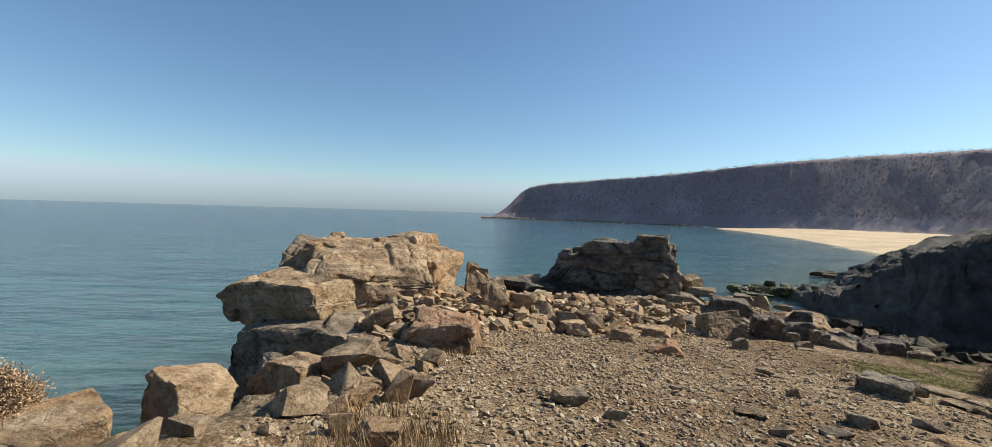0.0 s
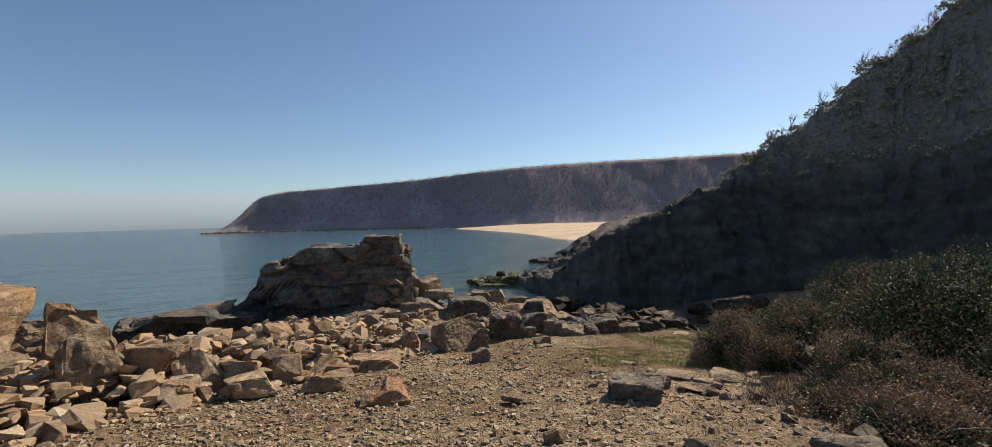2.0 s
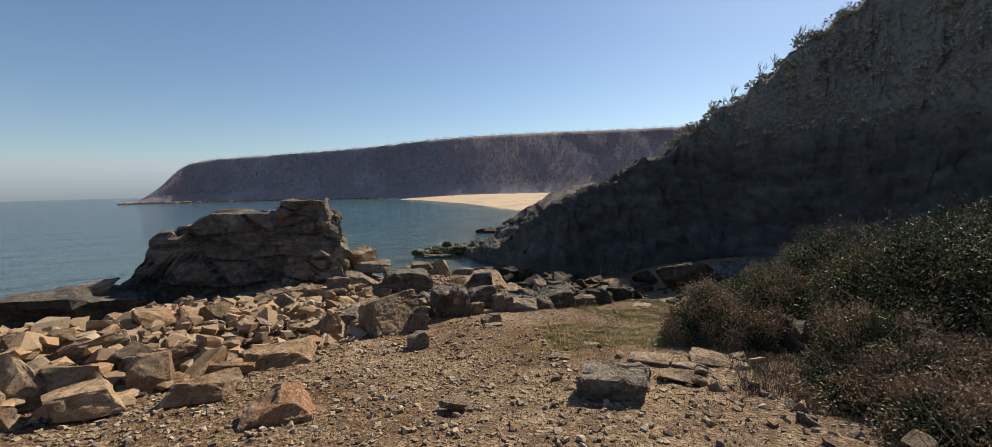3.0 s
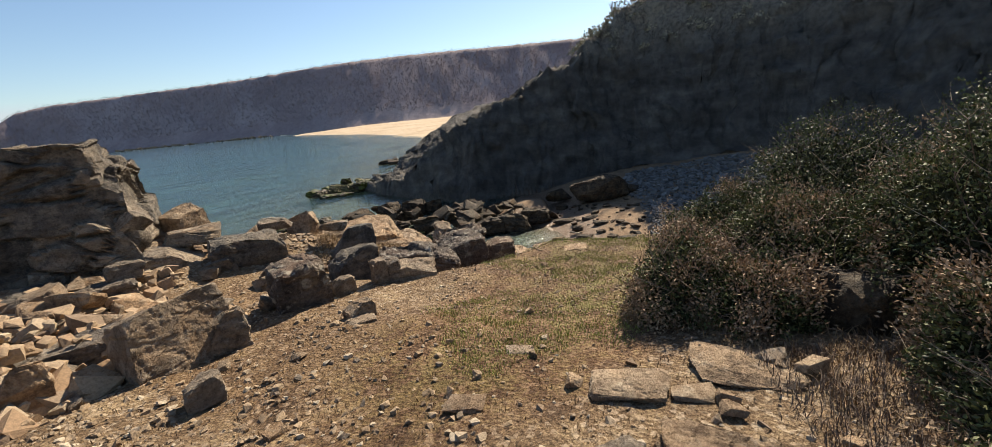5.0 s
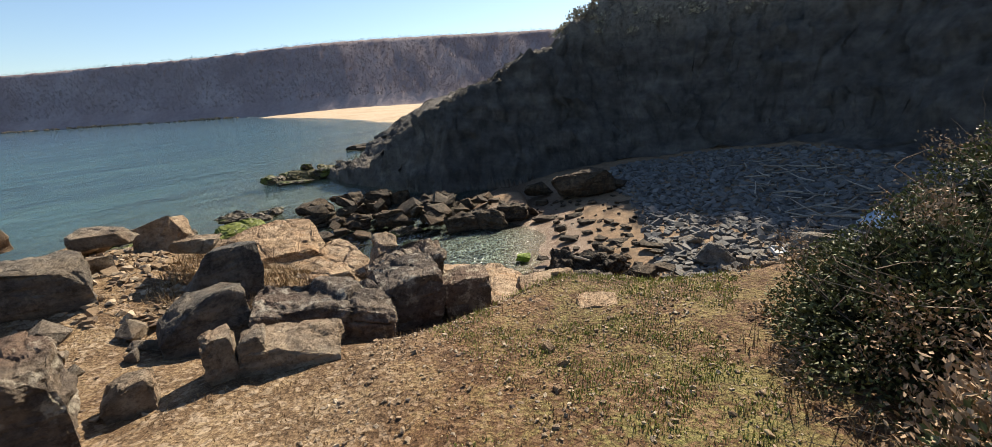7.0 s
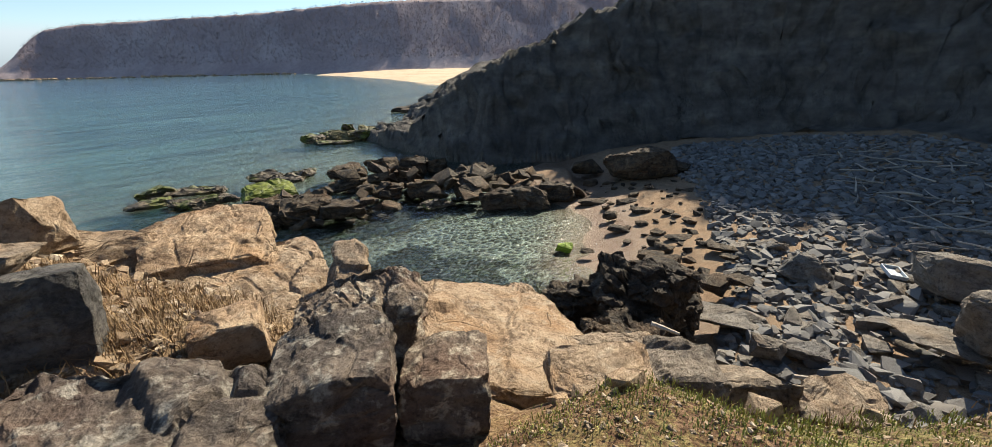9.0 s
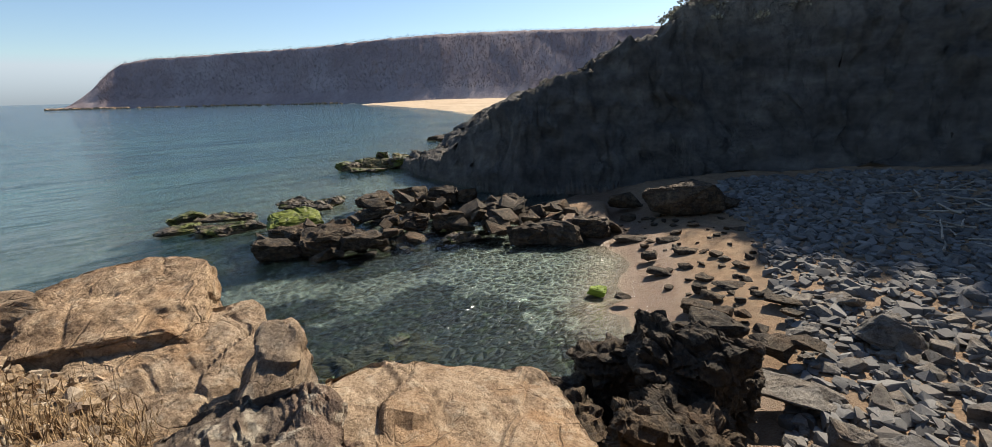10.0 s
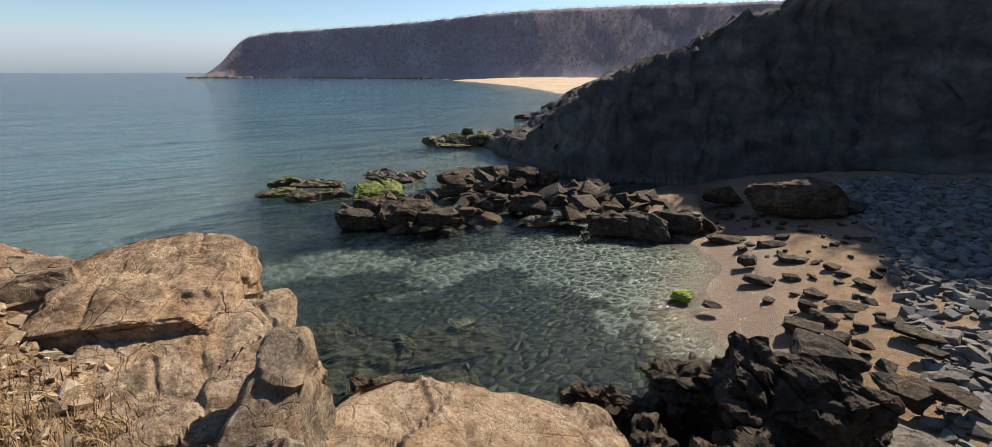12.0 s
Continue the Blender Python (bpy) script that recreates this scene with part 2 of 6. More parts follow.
def water_material():
    """Clear water over the bed, its own blue-green body growing with depth and painted with wave tones, and a rippled
    glossy skin.
    """
    n = Nodes("sea_water")
    n.tree.nodes.remove(n.bsdf)
    p = n.world_place()
    w1 = n.grain(p, 1.3, 5, 0.6, stretch=(0.7, 1.5, 1), distortion=0.5)
    w2 = n.grain(p, 7, 4, 0.6, stretch=(0.8, 1.3, 1))
    w3 = n.grain(p, 0.12, 4, 0.6, stretch=(0.6, 1.6, 1))
    b = n.bump(w3, 1.2, 0.8)
    b = n.bump(w1, 0.13, 1.0, b)
    b = n.bump(w2, 0.035, 1.0, b)
    clear = n.node("BsdfRefraction", Color=(0.78, 0.93, 0.97, 1), Roughness=0.0, IOR=1.33)
    n.link(n.bump(w2, 0.012, 1.0, n.bump(w1, 0.035)), clear.inputs["Normal"])
    body = n.node("BsdfDiffuse")
    tone = n.ramp(n.attr("depth"), (0.0, (0.05, 0.105, 0.09)), (0.35, (0.045, 0.112, 0.128)), (1.0, (0.052, 0.094, 0.13)))
    # light and dark of the waves painted into the body colour
    paws = n.grain(p, 0.09, 5, 0.65, stretch=(0.35, 1.5, 1), distortion=0.6)
    wave_tone = n.grain(p, 0.6, 5, 0.65, stretch=(0.3, 1.3, 1))
    tone = n.mix(1.0, tone, n.ramp(n.mix(0.5, paws, wave_tone), (0.4, (0.45, 0.52, 0.58)), (0.5, (1.0, 1.0, 1.0)), (0.6, (1.6, 1.5, 1.35))), "MULTIPLY")
    n.link(tone, body.inputs["Color"])
    n.link(b, body.inputs["Normal"])
    thick = n.ramp(n.attr("depth"), (0.0, 0.0), (0.14, 0.0), (0.24, 0.14), (0.42, 0.66), (0.6, 0.88), (1.0, 0.97))
    m1 = n.node("MixShader")
    n.link(thick, m1.inputs[0])
    n.link(clear.outputs[0], m1.inputs[1])
    n.link(body.outputs[0], m1.inputs[2])
    gloss = n.node("BsdfGlossy", Roughness=0.06)
    n.link(n.ramp(paws, (0.4, 0.015), (0.6, 0.08)), gloss.inputs["Roughness"])
    n.link(b, gloss.inputs["Normal"])
    fr = n.node("Fresnel", IOR=1.33)
    n.link(b, fr.inputs["Normal"])
    m2 = n.node("MixShader")
    n.link(fr.outputs[0], m2.inputs[0])
    n.link(m1.outputs[0], m2.inputs[1])
    n.link(gloss.outputs[0], m2.inputs[2])
    n.link(m2.outputs[0], n.out.inputs["Surface"])
    return n.mat


water_mat = water_material()


def far_slope_material():
    n = Nodes("hazed_wooded_slope")
    p = n.world_place()
    # slope tones lightened and purpled, distance haze painted into the colour
    c = n.ramp(n.mix(0.5, n.grain(p, 0.035, 6, 0.6), n.grain(p, 0.3, 6, 0.7)), (0.36, (0.26, 0.21, 0.21)), (0.5, (0.31, 0.255, 0.25)), (0.64, (0.37, 0.305, 0.29)))
    # gully shading painted on as darker bands
    c = n.mix(n.ramp(n.grain(p, 0.02, 4, 0.55, stretch=(1, 1, 0.4), distortion=0.8), (0.42, 0.55), (0.6, 0.0)), c, n.mix(1.0, c, (0.72, 0.66, 0.66), "MULTIPLY"))
    return n.done(c, 0.95, n.bump(n.grain(p, 0.25, 6, 0.7), 0.6))


slope_mat = far_slope_material()


def far_sand_material():
    n = Nodes("beach_sand")
    p = n.world_place()
    c = n.ramp(n.mix(0.5, n.grain(p, 0.06, 5, 0.6), n.grain(p, 0.6, 6, 0.7)), (0.38, (0.34, 0.25, 0.16)), (0.52, (0.47, 0.36, 0.24)), (0.66, (0.55, 0.43, 0.3)))
    return n.done(c, 0.9, n.bump(n.grain(p, 0.8, 6, 0.7), 0.3))


beach_mat = far_sand_material()


def plain_material(name, dark, light, scale=8.0, rough=0.85, depth=0.01):
    n = Nodes(name)
    f = n.grain(n.world_place(), scale, 6, 0.65)
    tone = n.ramp(n.node("ObjectInfo").outputs["Random"], (0.0, 0.8), (1.0, 1.15))
    c = n.mix(1.0, n.ramp(f, (0.35, dark), (0.65, light)), tone, "MULTIPLY")
    return n.done(c, rough, n.bump(f, depth))


# ---- shape helpers ----
def mesh_object(name, verts, faces, material, parent=None, label="", smooth=False):
    me = bpy.data.meshes.new(name)
    me.from_pydata([tuple(map(float, v)) for v in verts], [], [tuple(map(int, f)) for f in faces])
    me.materials.append(material)
    if smooth:
        me.polygons.foreach_set("use_smooth", [True] * len(me.polygons))
    me.update()
    ob = new(name, me)
    if parent:
        ob.parent = parent
    if label:
        ob["label"] = label
    return ob


def fbm(x, y, z=0.0, octaves=4):
    return noise.fractal(Vector((x, y, z)), 1.0, 2.0, octaves)


def smooth_step(a, b, v):
    t = min(1.0, max(0.0, (v - a) / (b - a)))
    return t * t * (3 - 2 * t)


def edge_distance(poly, x, y):
    """Distance to a closed outline, positive inside."""
    best, inside = 1e9, False
    for (ax, ay), (bx, by) in zip(poly, poly[1:] + poly[:1]):
        dx, dy = bx - ax, by - ay
        t = min(1.0, max(0.0, ((x - ax) * dx + (y - ay) * dy) / (dx * dx + dy * dy)))
        best = min(best, math.hypot(x - ax - t * dx, y - ay - t * dy))
        if (ay > y) != (by > y) and x < ax + (y - ay) / (by - ay) * dx:
            inside = not inside
    return best if inside else -best


def between(table, v):
    """Straight interpolation in rows of (place, value)."""
    if v <= table[0][0]:
        return table[0][1]
    for (a, p), (b, q) in zip(table, table[1:]):
        if v <= b:
            return p + (q - p) * (v - a) / (b - a)
    return table[-1][1]


# ---- the lie of the land ----
TERRACE = [(-60, -60), (-9, -20), (-5.2, -6), (-3.4, 2.4), (-1.9, 4.0), (-1.5, 6.0), (-1.7, 7.4), (-2.9, 9.0), (-4.4, 10.4), (-3.2, 12.8), (0.2, 12.4), (2.0, 13.2), (2.4, 17.2), (7, 17.8), (8.4, 16.4),
           (9.7, 15.6), (10.3, 13.6), (10.7, 12.0), (11.1, 10.9), (11.7, 9.8), (12.5, 8.6), (13.3, 7.4), (17, 4), (26, -4), (30, -60)]
HILL = [(32.4, 49.5), (31, 44), (30.9, 37), (30.8, 31.5), (33.5, 30), (37, 26.5), (41, 22), (42, 16), (40, 10), (35.5, 6), (31, 1), (29, -6), (30, -60), (900, -60), (900, 100),
        (76, 72), (56, 62), (48, 57), (37, 51)]
CREST = [(20, 0.5), (28.5, 1.0), (34.8, 2.4), (39.2, 5.0), (46.3, 7.7), (52.7, 9.4), (56.6, 10.5), (59.5, 10.6), (62.6, 12.4), (72.8, 17.9), (81.6, 23.6), (90, 28), (100, 31), (180, 34)]


def terrace_height(x, y):
    fall = 0.4 * smooth_step(13.5, 15.2, 0.727 * x + 0.687 * y) * smooth_step(7.6, 8.8, x) * smooth_step(9.9, 10.8, y) * smooth_step(13.0, 11.8, y)
    return 6.8 - 0.07 * x - 0.085 * y - fall + 0.5 * smooth_step(12.3, 14.4, y) * smooth_step(10.2, 8.6, x) * smooth_step(4.5, 6.8, x)


def bed_height(x, y):
    """Sand and sea bed of the cove, by the distance out from the water's edge."""
    s = -0.66 * (x - 24) + 0.76 * (y - 18)
    if s > 0:
        spit = 0.75 * math.exp(-((x - 30.2) / 2.6) ** 2 - ((y - 25.2) / 3.0) ** 2)
        return spit - 0.075 * s if s < 40 else -3.0 - 0.02 * min(s - 40, 300)
    s = min(-s, 30)
    return 0.25 * min(s, 3) + 0.05 * max(0, s - 3) + 0.006 * s * s


WEED = [(14.0, 20.0, 5.8, 3.8), (11.5, 24.5, 4.0, 2.4), (12.5, 33.5, 6.0, 4.2), (9.5, 18.5, 3.5, 2.2), (20.5, 27.5, 4.0, 2.0), (17.5, 17.0, 2.2, 1.2), (-13, 21, 5, 4), (-6, 12, 5, 5), (2, 22, 6, 3)]


def weed_share(x, y):
    return max(0.0, max(1.6 - math.hypot((x - a) / p, (y - b) / q) for a, b, p, q in WEED))


def land(x, y):
    """Height, then the shares of turf, sand, rock, brush, sea bed and weed."""
    bed = bed_height(x, y) + 0.12 * fbm(x * 0.25, y * 0.25)
    z, turf, sand, rock, brush = bed, 0.0, 1.0, 0.0, 0.0
    d = edge_distance(TERRACE, x, y) if -70 < x < 45 and y < 40 else -50
    wob = 0.5 * fbm(x * 0.6, y * 0.6, 3.0)
    if d > -14:
        top = terrace_height(x, y) + 0.05 * fbm(x * 0.8, y * 0.8, 1.0) + 0.02 * fbm(x * 4, y * 4, 2.0)
        fall = top - 1.9 * max(0, -(d + wob) - 0.1) - 0.25 * smooth_step(0.6, -0.4, d + wob)
        fall += 0.4 * smooth_step(0.3, -1.0, d) * fbm(x * 1.3, y * 1.3, 5.0)
        if fall > z:
            z = fall
            sand = 0.0
            rock = smooth_step(0.1, -0.7, d + wob)
            turf = (1.0 - rock) * max(0.1, 1.2 - math.hypot((x - 11.5) / 3.0, (y - 9.2) / 1.7), 1.25 - math.hypot((x - 8.8) / 2.8, (y - 8.2) / 1.4))
    h = edge_distance(HILL, x, y) if x > 20 else -50
    if h > 0:
        az = math.degrees(math.atan2(x - 11.1, y - 10.4))
        cap = between(CREST, az)
        rough = 1.2 * fbm(x * 0.12, y * 0.12, 7.0) + 0.5 * fbm(x * 0.5, y * 0.5, 8.0, 5)
        near, _ = noise.voronoi(Vector((0.3 * x + 0.16 * y, 0.42 * y - 0.2 * x, 0.0)) + 0.3 * noise.noise_vector(Vector((x * 0.4, y * 0.4, 2.0))))
        joint = smooth_step(0.2, 0.0, near[1] - near[0])
        plate = 0.55 * near[0] - 0.5 * joint + 0.3 * abs(fbm(x * 0.9, y * 0.9, 14.0)) + 0.16 * fbm(x * 2.1, y * 2.1, 15.0)
        steep = 1.7 * h + 0.5 * round(h / 0.9 + 0.5 * rough) + 0.9 * rough * smooth_step(0, 3, h) + 1.1 * plate - 0.2
        behind = max(0.0, h - cap / 2.0 - 2.0)
        up = min(cap + 0.4 * rough + plate - 0.75 - 0.3 * behind * smooth_step(16, 9, cap), steep)
        z = max(z, up)
        rock = 1.0
        sand, turf = sand * (1 - rock), 0.0
        brush = smooth_step(9, 15, z)
    return z, turf, sand, rock, brush, smooth_step(0.05, -0.25, z), weed_share(x, y)


def steps(*runs):
    """Grid lines: (start, end, gap) runs joined."""
    out = []
    for a, b, gap in runs:
        n = max(1, round((b - a) / gap))
        out += [a + (b - a) * i / n for i in range(n)]
    return out + [runs[-1][1]]


def craggy(x, y, cell):
    """A point of the sheet, pushed sideways in blocks where it is steep bare rock."""
    z, rock = cell[0], cell[3]
    if rock < 0.95 or not (28 < x < 76 and -10 < y < 76):
        return x, y, z
    q = Vector((0.42 * x + 0.2 * z, 0.42 * y, 0.75 * z)) + 0.35 * noise.noise_vector(Vector((x, y, z)) * 0.5)
    near, seeds_at = noise.voronoi(q)
    gap = smooth_step(0.0, 0.22, near[1] - near[0])
    push = noise.noise_vector(seeds_at[0] * 3.7) * (1.0 * gap)
    small = noise.noise_vector(Vector((x, y, z)) * 1.3) * 0.3
    k = smooth_step(0.3, 1.5, z)
    return x + k * (push.x + small.x), y + k * (push.y + small.y), z + k * 0.5 * (push.z + small.z)


def sheet(name, xs, ys, fields, names, material, shift=None):
    """One sheet over grid lines; fields(x, y) gives the height and the named shares."""
    rows = [[fields(x, y) for x in xs] for y in ys]
    verts = [shift(x, y, rows[j][i]) if shift else (x, y, rows[j][i][0]) for j, y in enumerate(ys) for i, x in enumerate(xs)]
    w = len(xs)
    faces = [(j * w + i, j * w + i + 1, (j + 1) * w + i + 1, (j + 1) * w + i) for j in range(len(ys) - 1) for i in range(w - 1)]
    ob = mesh_object(name, verts, faces, material, smooth=True)
    for k, n in enumerate(names):
        a = ob.data.attributes.new(n, "FLOAT", "POINT")
        a.data.foreach_set("value", [cell[k + 1] for row in rows for cell in row])
    return ob


XS = steps((-4000, -400, 1200), (-400, -40, 60), (-40, -8, 4), (-8, 16, 0.2), (16, 28, 0.45), (28, 47, 0.25), (47, 76, 0.9), (76, 400, 40), (400, 4000, 1200))
YS = steps((-4000, -400, 1200), (-400, -40, 60), (-40, -6, 2.5), (-6, 1, 0.5), (1, 18, 0.2), (18, 26, 0.4), (26, 50, 0.25), (50, 80, 1.2), (80, 400, 40), (400, 4000, 1200))
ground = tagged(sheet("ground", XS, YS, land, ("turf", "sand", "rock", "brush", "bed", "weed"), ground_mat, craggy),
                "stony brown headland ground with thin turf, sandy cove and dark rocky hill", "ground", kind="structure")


def sea(x, y):
    return 0.0, min(1.0, max(0.0, -bed_height(x, y) / 6.0))


WX = steps((-4900, -500, 1100), (-500, -60, 88), (-60, 60, 3), (60, 400, 68), (400, 4900, 1500))
WY = steps((-500, 0, 250), (0, 70, 2.5), (70, 400, 33), (400, 4900, 900))
water = tagged(sheet("water", WX, WY, sea, ("depth",), water_mat), "calm clear blue-green sea, shallow over weed and sand near shore", "sea", kind="structure")
water.visible_shadow = False

# far headland: azimuth from the terrace, height of the crest, distance of the foot
FAR = [(-1.2, 0, 640), (-0.4, 2, 640), (1.4, 17, 630), (3.7, 46, 620), (6.1, 53, 600), (13.9, 57, 540), (22.7, 60, 480), (32.9, 67, 430), (48.6, 70, 430), (60, 69, 450), (75, 70, 470)]


def far_point(az, up):
    """A point of the wooded headland at a share up of its height (past 1: the top behind, sloped down to stay out of
    the camera's view).
    """
    spread = 0.6 + 0.16 * max(0.0, az - 4)
    crest = 0.965 * sum(between([(a, c) for a, c, _ in FAR], az + k * spread) for k in (-1, -0.5, 0, 0.5, 1)) / 5
    foot = sum(between([(a, d) for a, _, d in FAR], az + k * spread) for k in (-1, -0.5, 0, 0.5, 1)) / 5
    gully = fbm(az * 0.16 + up, 0.0, 2.0, 2) * 3 * math.sin(math.pi * min(1.0, up)) + fbm(az * 0.5, up * 2, 4.0, 2) * 1.5
    if up <= 1:
        d, z = foot + up ** 0.8 * crest * 1.15 + gully, crest * up ** 0.9
    else:
        d, z = foot + crest * 1.15 + (up - 1) * 200, crest - (up - 1) * min(40, crest * 0.6)
    z += fbm(az * 1.5, min(up, 1.0) * 4, 9.0) * 0.9 * min(1, crest / 20)
    a = radians(az)
    return 2 + math.sin(a) * d, 3 + math.cos(a) * d, z


N_AZ, UPS = 240, (0.0, 0.05, 0.12, 0.2, 0.3, 0.4, 0.5, 0.6, 0.7, 0.8, 0.88, 0.94, 1.0, 1.15, 1.6, 2.5)
far_verts = [far_point(-1.2 + 76.2 * i / N_AZ, u) for u in UPS for i in range(N_AZ + 1)]
far_faces = [(j * (N_AZ + 1) + i, j * (N_AZ + 1) + i + 1, (j + 1) * (N_AZ + 1) + i + 1, (j + 1) * (N_AZ + 1) + i) for j in range(len(UPS) - 1) for i in range(N_AZ)]
headland = tagged(mesh_object("headland", far_verts, far_faces, slope_mat, smooth=True), "long wooded headland sloping steeply to the sea, haze put into its colour", "headland", kind="structure")


SHORE = [(25.6, 395), (26.7, 375), (30.3, 288), (33.9, 229), (36.3, 193), (38.1, 166), (40.6, 148), (46, 138), (60, 130)]


def beach_height(u, v):
    """The far beach: u along its water's edge, v up from it to the foot of the woods."""
    a = 25.6 + 34.4 * u
    b = a + v * (9.0 - 5.0 * u)
    d = (1 - v) * between(SHORE, a) + v * (405 - 60 * u) * (1 + 0.02 * math.sin(u * 9))
    a = radians(b)
    return 2 + math.sin(a) * d, 3 + math.cos(a) * d, -0.25 + 2.6 * v ** 0.6 + 0.25 * fbm(u * 20, v * 8)


bv = [beach_height(i / 60, j / 10) for j in range(11) for i in range(61)]
bf = [(j * 61 + i, j * 61 + i + 1, (j + 1) * 61 + i + 1, (j + 1) * 61 + i) for j in range(10) for i in range(60)]
beach = tagged(mesh_object("beach", bv, bf, beach_mat, smooth=True), "pale golden sandy beach below the wooded headland", "beach", kind="structure")


# ---- stones ----
SPLITS = {1: 0, 2: 1, 3: 2, 4: 6, 5: 15, 6: 30}


def stone_shape(w, d, h, seed, level=4, cuts=11, rough=0.05, blocky=0.35, point=0.0, joints=0.8, wear=0.045, plates=1.0, tops=None, inset=(0.06, 0.06, 0.06, 0.06)):
    """A broken stone: the hull of points on a rounded, tilted block, its edges worn and its faces roughened and layered. Vertices and faces.
    tops: the heights of a block's upper corners as shares of h (front left, front right, back right, back left);
    wear: how far the edges are rounded; plates: how far jointed pieces stand out from one another;
    inset: how far the top draws in at its left, right, front and back, as shares of the size."""
    rng = random.Random(seed)
    bm = bmesh.new()
    p = 2.2 + 3.0 * blocky
    pts = []
    for _ in range(0 if tops else cuts):
        q = [rng.gauss(0, 1), rng.gauss(0, 1), rng.gauss(0, 1)]
        r = sum(abs(c) ** p for c in q) ** (1 / p)
        pts.append(Vector(q) / r * rng.uniform(0.86, 1.04))
    for (a, b), up in zip(((-1, -1), (1, -1), (1, 1), (-1, 1)), tops or ()):
        ax, by = a * (1 - 2 * inset[0 if a < 0 else 1]), b * (1 - 2 * inset[2 if b < 0 else 3])
        z = 2 * up - 1
        pts += [Vector((a * rng.uniform(0.76, 1), b * rng.uniform(0.76, 1), -1)), Vector(((a + 0.5 * (ax - a)) * rng.uniform(0.94, 1.02), (b + 0.5 * (by - b)) * rng.uniform(0.94, 1.02), -0.4 + 0.6 * up))]
        worn = rng.uniform(0.1, 0.45)
        pts += [Vector((ax * (1 - worn), by, z)), Vector((ax, by * (1 - worn), z - 0.04)), Vector((ax, by, z - rng.uniform(0.15, 0.6)))]
        pts.append(Vector((ax * rng.uniform(-0.3, 0.3), by * rng.uniform(0.9, 1.0), z + rng.uniform(-0.06, 0.05))))
    for a in (-1, 1):
        for b in (-1, 1):
            for c in (-1, 1):
                if not tops and rng.random() < 0.45 + 0.5 * blocky:
                    k = 0.55 + 0.3 * blocky
                    corner = Vector((a * rng.uniform(k, 1.0), b * rng.uniform(k, 1.0), c * rng.uniform(k, 1.0)))
                    if rng.random() < 0.35:
                        pts.append(corner)
                        continue
                    for axis in range(3):
                        cut = corner.copy()
                        cut[axis] *= rng.uniform(0.35, 0.95)
                        pts.append(cut)
    t = 0 if tops else 22 * (1 - blocky)
    tilt = Euler([radians(rng.uniform(-t, t)) for _ in range(3)]).to_matrix()
    slant = (0, 0, 0) if tops else (rng.uniform(-0.14, 0.14), rng.uniform(-0.14, 0.14), rng.uniform(-0.12, 0.12))
    for q in pts:
        q = tilt @ q
        bm.verts.new((q.x + slant[2] * q.z, q.y, q.z + slant[0] * q.x + slant[1] * q.y))
    bmesh.ops.convex_hull(bm, input=bm.verts[:])
    bmesh.ops.delete(bm, geom=[q for q in bm.verts if not q.link_faces], context="VERTS")
    v = np.array([q.co[:] for q in bm.verts])
    lo, hi = v.min(0), v.max(0)
    v = (v - (lo + hi) / 2) / (hi - lo)
    if point:
        k = 1 - point * (v[:, 2] + 0.5)
        v[:, 0] *= k
        v[:, 1] *= k
    v = v * np.array((w, d, h))
    for q, c in zip(bm.verts, v):
        q.co = c
    if SPLITS[level]:
        bmesh.ops.subdivide_edges(bm, edges=bm.edges[:], cuts=SPLITS[level], use_grid_fill=True)
    bmesh.ops.triangulate(bm, faces=bm.faces[:])
    bm.normal_update()
    size = (w * d * h) ** (1 / 3)
    if level >= 2:
        moved = []
        for m in bm.verts:
            mean = Vector((0, 0, 0))
            for face in m.link_faces:
                mean += face.normal
            sharp = 1 - mean.length / len(m.link_faces)
            q = m.co / size * 2.2 + Vector((seed * 3.7 % 50, 0, 0))
            amount = noise.fractal(q * 1.7, 0.75, 2.2, 6) * 0.55 - 0.4 * abs(noise.noise(q * 4.7))
            if level >= 4:
                bent = Vector((q.x + 0.35 * q.z, 0.7 * q.y, q.z * 1.9)) * joints + noise.noise_vector(q * 1.3) * 0.12
                near, seeds_at = noise.voronoi(bent)
                gap = near[1] - near[0]
                amount += plates * (1.7 * noise.noise(seeds_at[0] * 5.3) * smooth_step(0.0, 0.16, gap) - 0.4 * smooth_step(0.07, 0.0, gap))
            side = 1 - abs(m.normal.z)
            layer = 0.6 * side * noise.noise(Vector((q.x * 0.5, q.y * 0.5, q.z * 3.6)))
            moved.append(m.co + m.normal * ((amount + layer) * rough - wear * sharp) * size)
        v = np.array([tuple(m) for m in moved])
    f = [[q.index for q in face.verts] for face in bm.faces]
    bm.free()
    return v, f


def boulder(x, y, z, w, d, h, turn=0, lean=0, tip=0, seed=1, mat=None, label="", name="boulder", level=4, sink=0.12, **shape):
    """One stone with its foot at z, turned about the upright and leaned; sink: the share of it below its foot."""
    v, f = stone_shape(w, d, h, seed, level, **shape)
    r = np.array(Euler((radians(lean), radians(tip), radians(turn))).to_matrix())
    v = v @ r.T
    v[:, 2] -= v[:, 2].min() + sink * h
    ob = mesh_object(name, v, f, mat or tan_rock)
    ob.location = (x, y, z)
    return tagged(ob, label or "weathered tan boulder on the stony ground", "rock")


moss_rock = plain_material("bright_weed", (0.1, 0.17, 0.012), (0.3, 0.42, 0.03), 25, 0.6, 0.03)
